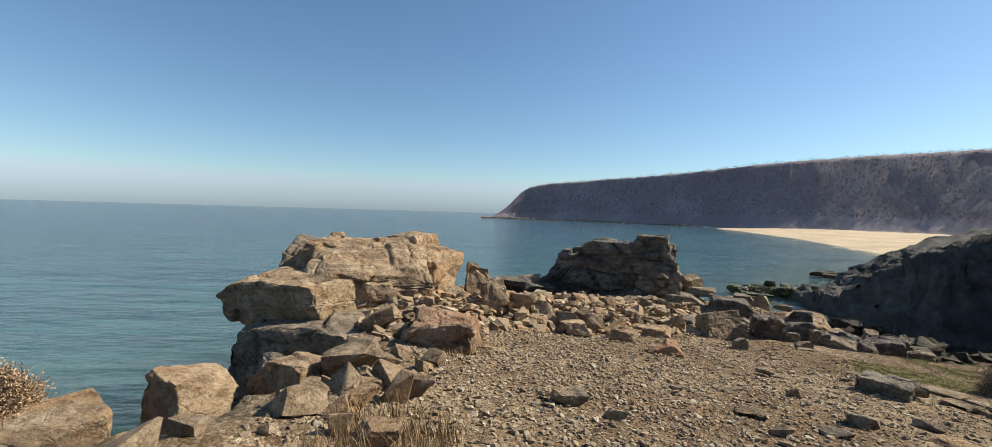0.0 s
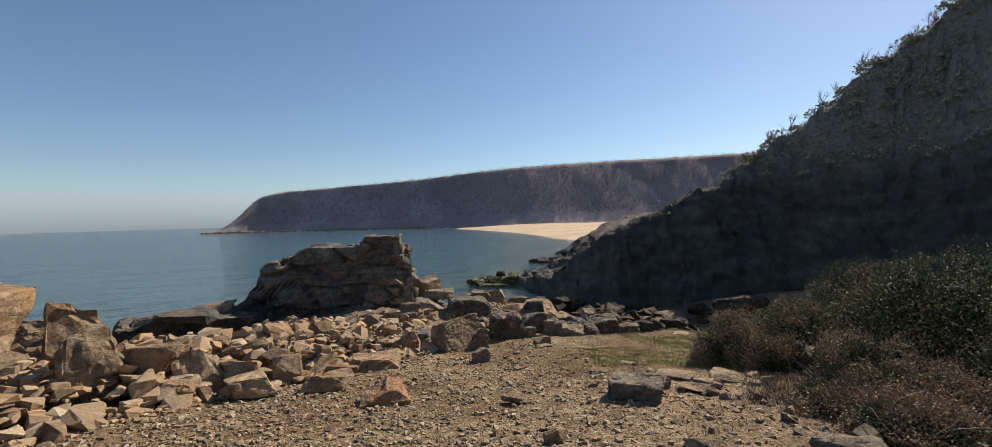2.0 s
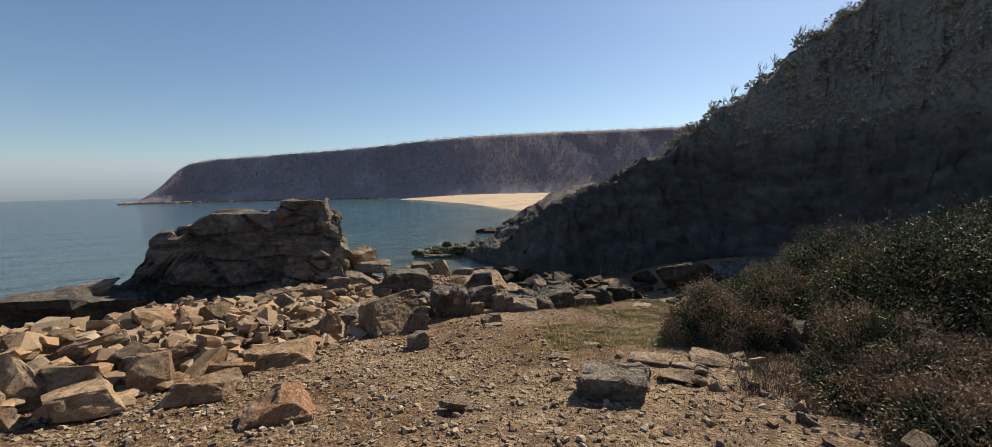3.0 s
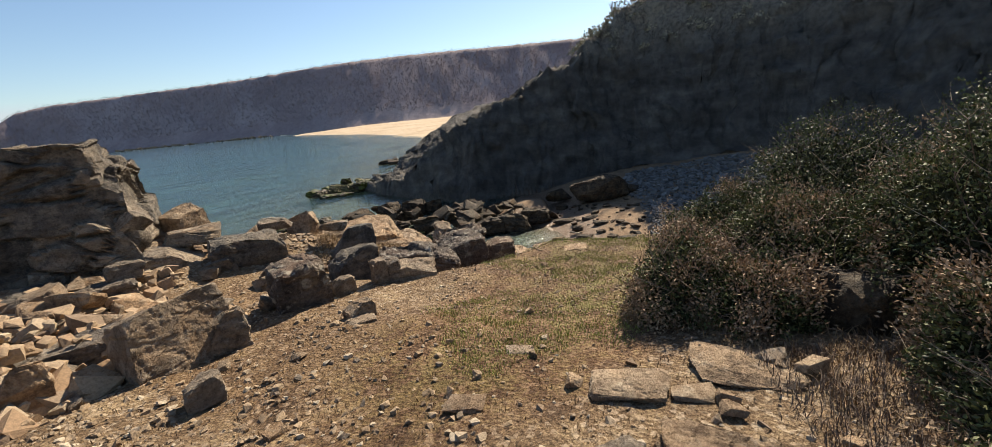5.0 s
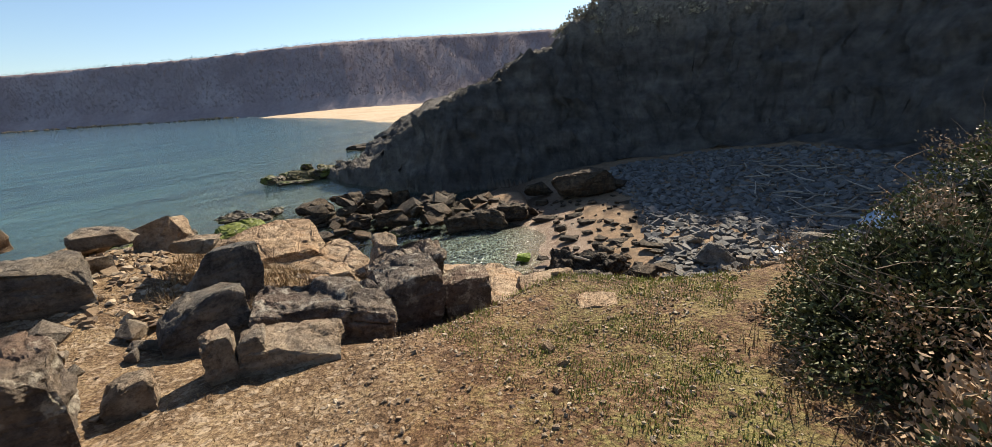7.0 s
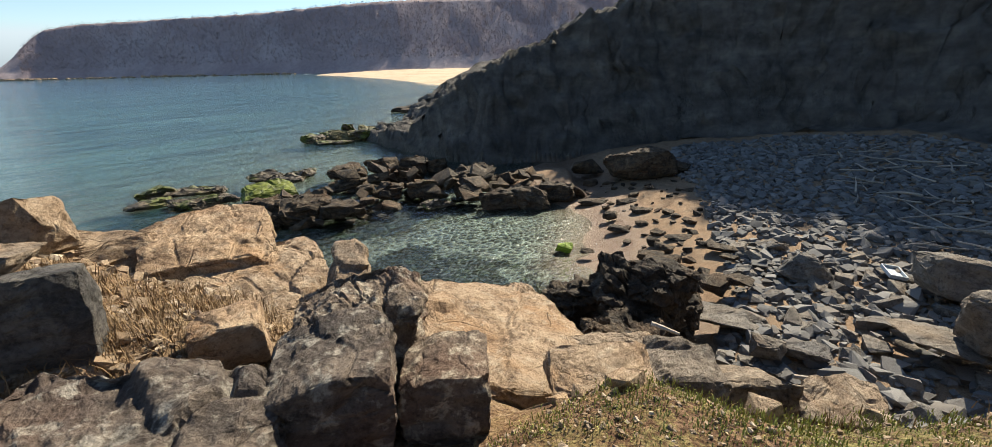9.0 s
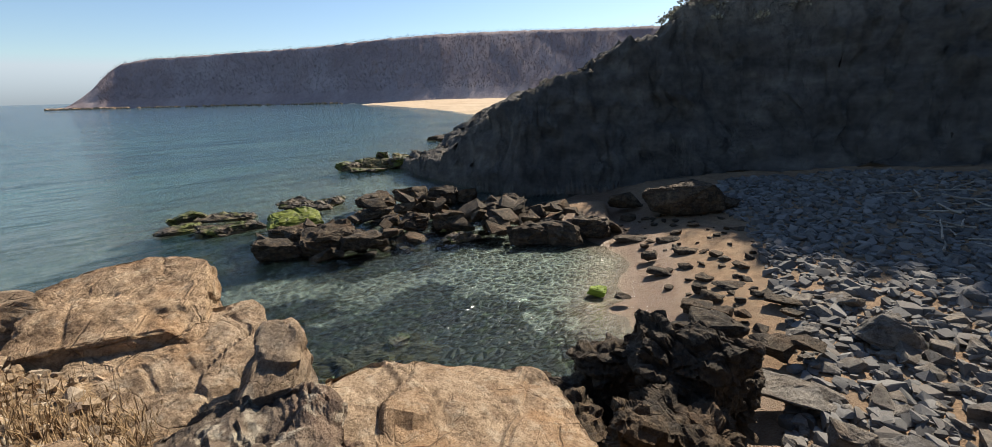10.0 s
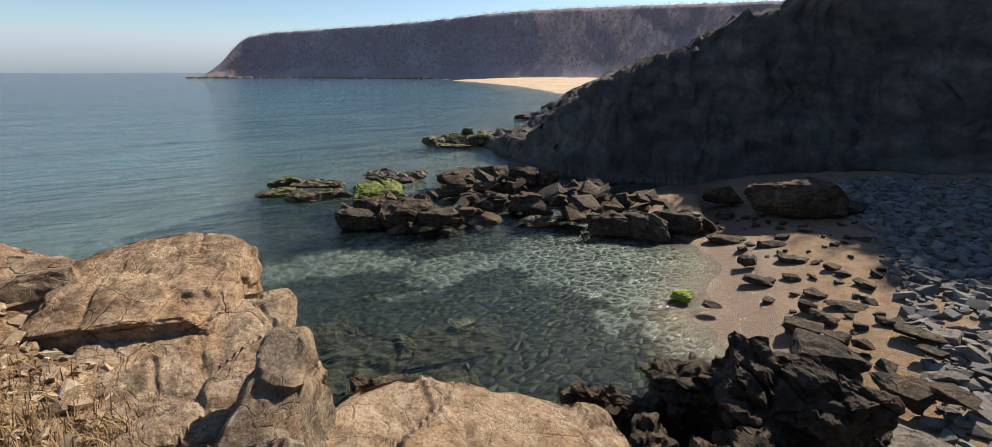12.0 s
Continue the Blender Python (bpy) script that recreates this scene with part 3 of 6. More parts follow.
# the layered outcrop at the sea side
OUT = "pale tan layered rock outcrop overhanging the sea"
# lower blocks take darker grey rock than the slabs, shade put into colour
UNDER = "lower block of the layered outcrop, greyer rock for its shade"
boulder(-2.35, 10.0, 6.05, 2.5, 3.0, 1.42, turn=16, seed=303, label=OUT, level=6, name="outcrop_slab", sink=0.0, rough=0.038, joints=1.5, tops=(0.62, 0.6, 1.0, 0.95), inset=(0.0, 0.05, 0.08, 0.08), plates=1.1, wear=0.025)
boulder(-3.25, 9.25, 5.98, 2.5, 2.5, 1.02, turn=-22, seed=304, label=OUT, level=6, name="outcrop_slab", sink=0.0, rough=0.034, joints=1.5, tops=(0.72, 0.85, 1.0, 0.9), inset=(0.0, 0.05, 0.0, 0.08), plates=1.1, wear=0.025)
boulder(-3.0, 11.2, 6.1, 3.2, 2.2, 1.5, turn=-6, seed=4, label=OUT, level=6, name="outcrop_slab", sink=0.0, blocky=0.5, cuts=20, rough=0.035, joints=1.4, plates=1.1, wear=0.025)
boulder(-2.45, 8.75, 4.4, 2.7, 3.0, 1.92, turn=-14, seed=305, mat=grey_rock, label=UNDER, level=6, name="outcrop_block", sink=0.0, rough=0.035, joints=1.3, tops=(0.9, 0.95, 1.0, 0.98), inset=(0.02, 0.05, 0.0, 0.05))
boulder(-1.95, 11.6, 6.2, 1.5, 1.4, 1.5, turn=-14, seed=40, label=OUT, level=5, name="outcrop_slab", sink=0.0, blocky=0.7, rough=0.03, plates=1.1, wear=0.025)
boulder(-1.35, 10.9, 5.6, 1.6, 1.6, 1.7, turn=-20, lean=6, seed=41, label=OUT, level=5, name="outcrop_slab", sink=0.0, blocky=0.4, rough=0.04, joints=1.6, plates=1.1, wear=0.025)
boulder(-4.2, 11.9, 6.1, 1.6, 1.3, 1.5, turn=5, seed=43, label=OUT, level=5, name="outcrop_slab", sink=0.0, blocky=0.4, rough=0.03, plates=1.1, wear=0.025)
boulder(-1.75, 8.75, 5.1, 1.6, 2.0, 1.45, turn=-18, lean=5, seed=44, label=OUT, level=5, name="outcrop_slab", sink=0.0, blocky=0.5, rough=0.035, joints=1.6, plates=1.1, wear=0.025)
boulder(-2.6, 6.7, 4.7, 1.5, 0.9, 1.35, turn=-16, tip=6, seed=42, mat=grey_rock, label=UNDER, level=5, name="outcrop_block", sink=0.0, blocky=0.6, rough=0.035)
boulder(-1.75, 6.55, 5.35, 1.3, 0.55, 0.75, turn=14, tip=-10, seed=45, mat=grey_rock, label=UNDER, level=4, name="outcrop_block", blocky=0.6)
boulder(-0.5, 7.2, 5.75, 1.3, 1.15, 0.95, turn=-8, seed=6, mat=red_rock, label="reddish cracked boulder beside the stony path", level=5, sink=0.05, blocky=0.75, rough=0.04, joints=1.3)
boulder(-1.5, 8.4, 5.7, 0.6, 0.5, 0.78, turn=30, seed=46, mat=grey_rock, label="angular grey block at the foot of the outcrop", level=4)
ABOVE = "angular tan boulder among the tumbled stones above the sea"
boulder(-2.8, 4.95, 5.45, 0.85, 0.75, 1.18, turn=-28, tip=8, seed=7, label=ABOVE, level=5, tops=(1.0, 0.62, 0.5, 0.9), inset=(0.05, 0.02, 0.1, 0.1), rough=0.04)
boulder(-2.05, 5.3, 5.8, 0.95, 0.6, 0.85, turn=-22, seed=8, label=ABOVE, level=5, tops=(0.45, 1.0, 0.95, 0.6), inset=(0.02, 0.05, 0.15, 0.05), rough=0.04)
boulder(-3.95, 4.45, 5.0, 1.15, 0.9, 1.5, turn=-35, tip=10, seed=63, label=ABOVE, level=5, rough=0.03, tops=(0.8, 0.95, 1.0, 0.7), inset=(0.1, 0.05, 0.05, 0.1))
boulder(-2.95, 4.2, 5.1, 0.9, 0.7, 0.9, turn=0, seed=60, mat=grey_rock, label=ABOVE)
boulder(-2.35, 3.9, 5.6, 0.75, 0.65, 0.7, turn=15, seed=61, label=ABOVE)
boulder(-1.45, 3.45, 6.2, 1.35, 0.95, 0.4, turn=10, seed=62, label="flat tan slab sloping towards the sea", blocky=0.6)
boulder(-0.05, 11.45, 5.9, 0.75, 0.65, 1.3, turn=10, seed=47, label="upright tan rock among the tumbled stones", point=0.1)
# the dark stack
ST = "dark grey jointed rock stack at the terrace edge"
boulder(4.75, 16.4, 4.2, 4.1, 2.2, 2.95, turn=-21, seed=511, mat=stack_rock, label=ST, level=6, name="stack_block", sink=0.0, rough=0.03, joints=1.5, tops=(0.86, 0.96, 0.95, 0.86), inset=(0.22, 0.02, 0.05, 0.1), plates=2.6, wear=0.03)
boulder(2.95, 17.0, 3.9, 2.6, 2.2, 2.9, turn=-21, seed=212, mat=stack_rock, label=ST, level=5, name="stack_block", sink=0.0, rough=0.035, joints=1.4, tops=(0.75, 1.0, 1.0, 0.75), inset=(0.4, 0.05, 0.12, 0.1), plates=2.6, wear=0.03)
boulder(4.65, 16.3, 6.6, 1.35, 1.3, 0.72, turn=-25, seed=16, mat=stack_rock, label=ST, level=5, name="stack_block", sink=0.0, rough=0.03, tops=(0.85, 1.0, 0.95, 0.9), inset=(0.1, 0.04, 0.08, 0.1), plates=2.6, wear=0.03)
boulder(3.55, 16.75, 6.3, 1.2, 1.3, 0.8, turn=-16, seed=214, mat=stack_rock, label=ST, level=5, name="stack_block", sink=0.0, rough=0.03, tops=(0.8, 1.0, 1.0, 0.8), inset=(0.2, 0.08, 0.08, 0.1), plates=2.6, wear=0.03)
boulder(5.8, 15.65, 6.25, 1.05, 1.35, 1.32, turn=-21, seed=216, mat=stack_rock, label=ST, level=5, name="stack_block", sink=0.0, rough=0.035, joints=1.2, tops=(0.98, 0.95, 1.0, 1.0), inset=(0.02, 0.06, 0.02, 0.06), plates=2.6, wear=0.03)
boulder(6.05, 15.5, 4.4, 1.5, 1.7, 2.1, turn=-21, seed=15, mat=grey_rock, label=ST, level=5, name="stack_block", sink=0.0, rough=0.05, joints=1.3, tops=(1.0, 0.85, 0.85, 1.0), inset=(0.0, 0.2, 0.06, 0.05), plates=2.6, wear=0.03)
boulder(1.2, 15.9, 4.5, 3.2, 1.8, 1.6, turn=12, seed=17, mat=stack_rock, label="dark sloping rock at the foot of the stack", level=5, sink=0.0)
boulder(1.5, 16.2, 5.5, 1.5, 0.8, 0.45, turn=15, tip=-12, seed=18, label="flat tan rock lying on the dark sloping rock", level=4, sink=0.0)
# the slab and the big rocks at the cove's edge
SLAB = "flat cracked tan slab at the cove edge"
EDGE_BLOCK = "large pale tan block at the cove edge"
FACED = "big weathered rock with a flat shaded face at the cove edge"
boulder(11.85, 12.05, 2.5, 2.3, 2.9, 1.6, turn=-33, lean=-9, tip=6, seed=321, label=SLAB, level=6, sink=0, rough=0.022, joints=1.5, plates=2.2, tops=(0.95, 0.86, 0.9, 0.98), inset=(0.03, 0.04, 0.05, 0.06))
boulder(10.4, 14.65, 4.2, 1.3, 1.15, 1.08, turn=-14, seed=22, label=EDGE_BLOCK, level=6, sink=0, rough=0.04, joints=1.2, wear=0.03, tops=(0.74, 0.74, 1.0, 0.97), inset=(0.03, 0.02, 0.02, 0.05))
boulder(10.62, 13.8, 3.4, 1.3, 1.7, 1.5, turn=-14, seed=24, label=EDGE_BLOCK, level=6, sink=0, rough=0.04, joints=1.3, wear=0.03, tops=(0.84, 0.86, 0.94, 0.98), inset=(0.0, 0.04, 0.02, 0.04))
boulder(11.0, 12.85, 3.7, 0.55, 0.8, 1.45, turn=-30, seed=27, mat=grey_rock, label="pointed grey wedge of rock at the cove edge", level=5, sink=0, rough=0.05, wear=0.015, tops=(0.68, 0.8, 1.0, 0.62), inset=(0.02, 0.1, 0.06, 0.02))
boulder(10.15, 11.35, 4.68, 0.74, 0.7, 0.7, turn=-33, seed=50, mat=lichen_rock, label=FACED, level=6, sink=0, rough=0.045, tops=(0.82, 0.95, 1.0, 0.85), inset=(0.12, 0.06, 0.04, 0.08))
boulder(10.72, 11.02, 4.62, 0.54, 0.6, 0.57, turn=-42, seed=51, mat=lichen_rock, label=FACED, level=6, sink=0, rough=0.045, tops=(0.88, 1.0, 0.92, 0.85), inset=(0.05, 0.0, 0.05, 0.1))
boulder(10.65, 11.95, 4.0, 1.0, 0.85, 1.24, turn=-33, seed=52, mat=lichen_rock, label="jagged dark-topped rock at the cove edge", level=6, sink=0, rough=0.085, joints=1.2, tops=(0.86, 0.94, 0.98, 0.9), inset=(0.08, 0.06, 0.12, 0.06))
boulder(9.3, 11.55, 4.82, 1.22, 0.78, 0.55, turn=-34, seed=353, mat=lichen_rock, label="low speckled lichen-grown rock beside the path", level=6, sink=0, rough=0.07, tops=(0.95, 0.62, 0.75, 1.0), inset=(0.02, 0.02, 0.04, 0.1))
boulder(8.92, 12.95, 4.9, 0.85, 0.3, 0.85, turn=-16, seed=354, mat=stack_rock, label="dark slab standing on edge among the rocks", level=5, sink=0.05, rough=0.025, tops=(0.22, 1.0, 0.97, 0.2), inset=(0.02, 0.0, 0.04, 0.04))
boulder(9.93, 12.45, 4.9, 0.5, 0.36, 0.34, turn=-20, seed=55, label="small tan block on the dry grass above the cove", level=4, tops=(0.8, 0.95, 1.0, 0.9))
boulder(8.42, 12.15, 4.98, 0.74, 0.6, 0.64, turn=-12, seed=56, mat=stack_rock, label=FACED, level=5, sink=0, rough=0.03, tops=(0.7, 1.0, 0.85, 0.6), inset=(0.12, 0.02, 0.06, 0.08))
boulder(11.6, 10.45, 4.72, 0.75, 0.5, 0.16, turn=-48, tip=-3, seed=57, label="pale flat slab on the turf", level=4, tops=(0.7, 0.8, 1.0, 0.95), inset=(0.1, 0.06, 0.12, 0.05))
boulder(10.55, 9.28, 5.24, 0.36, 0.3, 0.1, turn=-60, seed=182, label="pale flat stone on the trodden path", tops=(0.8, 0.9, 1.0, 1.0))
boulder(5.86, 6.42, 5.86, 0.72, 0.44, 0.32, turn=-44, seed=58, mat=grey_rock, label="flat-topped grey stone lying on the stony ground", level=5, sink=0.15, rough=0.05, blocky=0.6, cuts=8, wear=0.03, plates=1.5)
boulder(6.3, 6.55, 5.86, 0.4, 0.3, 0.16, turn=-20, seed=83, mat=grey_rock, label="flat grey stone beside the larger one", blocky=0.5)
boulder(3.36, 7.95, 5.82, 0.6, 0.45, 0.34, turn=-14, seed=59, mat=red_rock, label="pointed reddish stone lying on the stony ground", level=5, rough=0.04, tops=(0.4, 0.85, 1.0, 0.6), inset=(0.05, 0.2, 0.15, 0.1))
boulder(9.35, 15.35, 4.3, 1.9, 1.4, 0.95, turn=-20, seed=26, label="flat pale rock ledge above the cove", level=5, sink=0, rough=0.04)

# stones of the sea side, beside the start
SEA = "angular tan boulder among the tumbled stones above the sea"
boulder(-1.24, 4.10, 6.54, 0.29, 0.19, 0.27, turn=23, seed=101, level=3, label=SEA, cuts=6, wear=0.025)
boulder(-1.25, 5.31, 6.45, 0.67, 0.44, 0.40, turn=8, seed=102, label=SEA, cuts=6, wear=0.025)
boulder(-0.82, 4.14, 6.51, 0.32, 0.21, 0.27, turn=27, seed=103, label=SEA, cuts=6, wear=0.025)
boulder(-0.57, 4.36, 6.47, 0.31, 0.20, 0.33, turn=23, seed=104, level=3, label=SEA, cuts=6, wear=0.025)
boulder(-0.36, 4.57, 6.44, 0.32, 0.21, 0.22, turn=18, seed=105, label=SEA, cuts=6, wear=0.025)
boulder(-0.50, 3.48, 6.55, 0.41, 0.27, 0.17, turn=19, seed=106, label=SEA, cuts=6, wear=0.025)
boulder(-0.81, 3.57, 6.56, 0.20, 0.13, 0.19, turn=12, seed=107, level=3, label=SEA, cuts=6, wear=0.025)
boulder(-1.87, 4.04, 6.24, 0.51, 0.34, 0.28, turn=29, seed=112, blocky=0.5, label=SEA, cuts=6, wear=0.025)
boulder(-1.51, 4.16, 6.20, 0.35, 0.23, 0.29, turn=13, seed=113, mat=grey_rock, blocky=0.5, label=SEA, cuts=6, wear=0.025)

# loose stones lying on the stony ground
LOOSE = "loose angular stone lying on the stony ground"
boulder(1.53, 4.43, 6.32, 0.22, 0.15, 0.13, turn=-22, seed=114, level=3, blocky=0.1, label=LOOSE)
boulder(1.16, 4.87, 6.31, 0.42, 0.27, 0.16, turn=-1, seed=115, mat=grey_rock, blocky=0.1, label=LOOSE)
boulder(3.16, 4.47, 6.20, 0.21, 0.14, 0.12, turn=-26, seed=116, mat=grey_rock, level=3, blocky=0.1, label=LOOSE)
boulder(3.21, 5.05, 6.16, 0.36, 0.24, 0.06, turn=-37, seed=117, blocky=0.1, label=LOOSE)
boulder(4.34, 4.96, 6.08, 0.32, 0.21, 0.15, turn=-35, seed=118, mat=grey_rock, blocky=0.1, label=LOOSE)
boulder(3.77, 4.57, 6.15, 0.30, 0.19, 0.09, turn=-28, seed=119, mat=grey_rock, level=3, blocky=0.1, label=LOOSE)
boulder(4.27, 5.92, 6.00, 0.23, 0.15, 0.16, turn=-34, seed=120, level=3, blocky=0.1, label=LOOSE)
boulder(5.25, 5.13, 6.00, 0.30, 0.20, 0.10, turn=-55, seed=121, mat=grey_rock, level=3, blocky=0.1, label=LOOSE)
boulder(4.64, 7.18, 5.87, 0.31, 0.21, 0.10, turn=-31, seed=122, level=3, blocky=0.1, label=LOOSE)

# tumbled stones between the outcrop and the stack
TUMBLE = "sunlit angular tan rock among tumbled stones"
boulder(1.00, 10.12, 6.19, 0.73, 0.48, 0.39, turn=-11, seed=123, label=TUMBLE, cuts=6, wear=0.025)
boulder(0.36, 9.96, 6.14, 0.66, 0.44, 0.84, turn=15, seed=124, point=0.15, label=TUMBLE, cuts=6, wear=0.025)
boulder(0.51, 10.00, 5.93, 0.73, 0.48, 0.43, turn=13, seed=125, label=TUMBLE, cuts=6, wear=0.025)
boulder(1.49, 9.89, 5.87, 0.74, 0.49, 0.61, turn=-2, seed=126, label=TUMBLE, cuts=6, wear=0.025)
boulder(3.34, 12.91, 5.50, 1.30, 0.86, 0.38, turn=-23, seed=127, label=TUMBLE, cuts=6, wear=0.025)
boulder(2.51, 9.74, 5.81, 0.42, 0.28, 0.42, turn=0, seed=128, label=TUMBLE, cuts=6, wear=0.025)
boulder(-1.57, 15.59, 5.60, 1.06, 0.70, 0.80, turn=12, seed=129, label=TUMBLE, cuts=6, wear=0.025)
boulder(-0.41, 11.42, 5.87, 0.83, 0.55, 0.54, turn=8, seed=130, label=TUMBLE, cuts=6, wear=0.025)
boulder(-1.08, 10.02, 6.03, 0.63, 0.42, 0.37, turn=9, seed=131, mat=red_rock, label=TUMBLE, cuts=6, wear=0.025)
boulder(-0.22, 9.12, 6.05, 0.68, 0.45, 0.30, turn=7, seed=132, mat=red_rock, label=TUMBLE, cuts=6, wear=0.025)
boulder(-1.84, 9.55, 6.12, 0.38, 0.25, 0.33, turn=19, seed=133, label=TUMBLE, cuts=6, wear=0.025)
boulder(1.20, 9.45, 5.93, 0.59, 0.39, 0.25, turn=-2, seed=134, label=TUMBLE, cuts=6, wear=0.025)
boulder(1.93, 9.72, 5.85, 0.50, 0.33, 0.44, turn=-3, seed=135, label=TUMBLE, cuts=6, wear=0.025)
boulder(2.93, 9.04, 5.84, 0.68, 0.45, 0.23, turn=-13, seed=136, label=TUMBLE, cuts=6, wear=0.025)
boulder(-2.47, 12.77, 5.90, 0.93, 0.62, 0.60, turn=7, seed=137, label=TUMBLE, cuts=6, wear=0.025)
boulder(-1.76, 13.06, 5.83, 0.75, 0.50, 0.48, turn=6, seed=138, label=TUMBLE, cuts=6, wear=0.025)
boulder(-1.47, 9.97, 6.06, 0.44, 0.29, 0.29, turn=4, seed=139, label=TUMBLE, cuts=6, wear=0.025)
boulder(1.49, 11.23, 5.75, 0.69, 0.46, 0.56, turn=15, seed=140, label=TUMBLE, cuts=6, wear=0.025)
boulder(1.99, 10.81, 5.76, 0.76, 0.50, 0.56, turn=5, seed=141, label=TUMBLE, cuts=6, wear=0.025)
boulder(2.52, 12.30, 5.59, 0.66, 0.44, 0.33, turn=2, seed=142, label=TUMBLE, cuts=6, wear=0.025)
boulder(2.75, 10.44, 5.74, 0.68, 0.45, 0.35, turn=8, seed=143, label=TUMBLE, cuts=6, wear=0.025)
boulder(3.37, 13.77, 5.43, 1.53, 1.01, 0.36, turn=-6, seed=144, label=TUMBLE, cuts=6, wear=0.025)
boulder(3.18, 9.66, 5.77, 0.57, 0.37, 0.18, turn=3, seed=145, label=TUMBLE, cuts=6, wear=0.025)
boulder(3.58, 16.42, 5.17, 0.81, 0.54, 0.46, turn=-13, seed=146, label=TUMBLE, cuts=6, wear=0.025)
boulder(3.80, 9.85, 5.72, 0.90, 0.59, 0.19, turn=-9, seed=147, label=TUMBLE, cuts=6, wear=0.025)
boulder(1.52, 10.12, 5.84, 0.52, 0.34, 0.26, turn=7, seed=148, label=TUMBLE, cuts=6, wear=0.025)
boulder(2.02, 9.32, 5.88, 0.65, 0.43, 0.26, turn=-5, seed=149, label=TUMBLE, cuts=6, wear=0.025)

# the row of big rocks along the terrace edge
EDGE = "large grey-brown rock in the row along the terrace edge"
boulder(7.1, 11.2, 5.28, 0.66, 0.58, 0.66, turn=-12, seed=152, mat=lichen_rock, label="dark blocky rock with a rough shaded face", level=6, rough=0.055, sink=0.05, tops=(0.92, 0.98, 1.0, 0.95), inset=(0.08, 0.05, 0.03, 0.05))
boulder(7.5, 13.7, 5.38, 1.15, 0.6, 0.5, turn=-14, tip=4, seed=153, mat=stack_rock, label="dark layered rock lying on the terrace edge", level=5, rough=0.05, tops=(0.95, 0.85, 1.0, 1.0), inset=(0.0, 0.1, 0.02, 0.05))
boulder(8.18, 11.05, 5.2, 0.2, 0.3, 0.5, turn=-20, seed=154, mat=grey_rock, label="upright grey stone in the row along the terrace edge", tops=(0.9, 1.0, 0.95, 0.9))
boulder(8.38, 10.98, 5.2, 0.18, 0.3, 0.42, turn=-30, seed=151, mat=grey_rock, label="upright grey stone in the row along the terrace edge", tops=(0.9, 1.0, 0.95, 0.9))
boulder(8.62, 10.88, 5.18, 0.7, 0.45, 0.32, turn=-33, seed=165, mat=grey_rock, label=EDGE, level=5, tops=(0.95, 0.6, 0.85, 1.0), inset=(0.03, 0.02, 0.05, 0.1))
boulder(5.66, 10.75, 5.38, 0.95, 0.5, 0.76, turn=12, lean=-12, seed=150, mat=grey_rock, label="big flat-faced brown slab leaning at the path", level=6, rough=0.03, tops=(0.95, 1.0, 0.92, 0.9), inset=(0.1, 0.06, 0.04, 0.05))
boulder(6.06, 10.6, 5.4, 0.42, 0.36, 0.52, turn=-14, seed=170, mat=grey_rock, label=EDGE, level=5, tops=(0.75, 0.95, 0.8, 0.6), inset=(0.3, 0.12, 0.2, 0.1))
boulder(5.53, 9.55, 5.55, 0.27, 0.24, 0.28, turn=-10, seed=171, mat=grey_rock, label=LOOSE, tops=(0.8, 1.0, 0.9, 0.7))
boulder(7.05, 9.77, 5.42, 0.32, 0.24, 0.15, turn=-27, seed=155, mat=grey_rock, label=LOOSE, level=3, tops=(0.9, 1.0, 0.9, 0.9))
boulder(7.16, 9.98, 5.42, 0.3, 0.24, 0.26, turn=-5, seed=169, mat=grey_rock, label=LOOSE, tops=(0.7, 1.0, 0.9, 0.7))
boulder(7.66, 11.15, 5.28, 0.3, 0.26, 0.3, turn=-17, seed=164, mat=grey_rock, label=EDGE, tops=(0.6, 1.0, 0.9, 0.7))
boulder(6.6, 14.3, 5.25, 0.78, 0.7, 0.72, turn=-12, seed=159, mat=grey_rock, label=EDGE, level=5, rough=0.04, tops=(0.9, 0.5, 0.7, 1.0), inset=(0.05, 0.02, 0.05, 0.05))
boulder(5.62, 13.75, 5.2, 0.68, 0.6, 0.56, turn=-6, seed=156, mat=grey_rock, label=EDGE, level=5, tops=(0.9, 1.0, 0.95, 0.95))
boulder(4.75, 14.4, 5.2, 0.95, 0.6, 0.58, turn=0, seed=158, mat=stack_rock, label=EDGE, level=5, tops=(0.95, 0.9, 1.0, 1.0), inset=(0.05, 0.15, 0.05, 0.05))
boulder(4.62, 10.75, 5.45, 0.42, 0.4, 0.6, turn=0, seed=161, mat=tan_rock, label="pointed tan rock beside the stony path", level=5, tops=(0.6, 0.95, 0.8, 0.6), inset=(0.25, 0.1, 0.2, 0.1))
boulder(4.9, 11.75, 5.4, 1.3, 0.5, 0.28, turn=-30, tip=-6, seed=168, mat=grey_rock, label="long flat tan slab among the tumbled stones", level=5, tops=(0.8, 0.9, 1.0, 0.9))
boulder(4.88, 15.05, 5.25, 1.02, 0.68, 0.42, turn=2, seed=157, mat=grey_rock, blocky=0.6, label=EDGE)
boulder(5.91, 13.95, 5.67, 0.54, 0.36, 0.30, turn=-17, seed=160, mat=grey_rock, blocky=0.6, label=EDGE)
boulder(8.90, 13.42, 5.64, 0.60, 0.40, 0.17, turn=-39, seed=162, mat=grey_rock, blocky=0.5, label=EDGE)
boulder(8.37, 14.59, 5.69, 0.64, 0.42, 0.23, turn=-21, seed=163, mat=grey_rock, blocky=0.5, label=EDGE)
boulder(6.98, 14.57, 5.80, 0.89, 0.59, 0.29, turn=-22, seed=166, mat=grey_rock, blocky=0.5, label=EDGE)
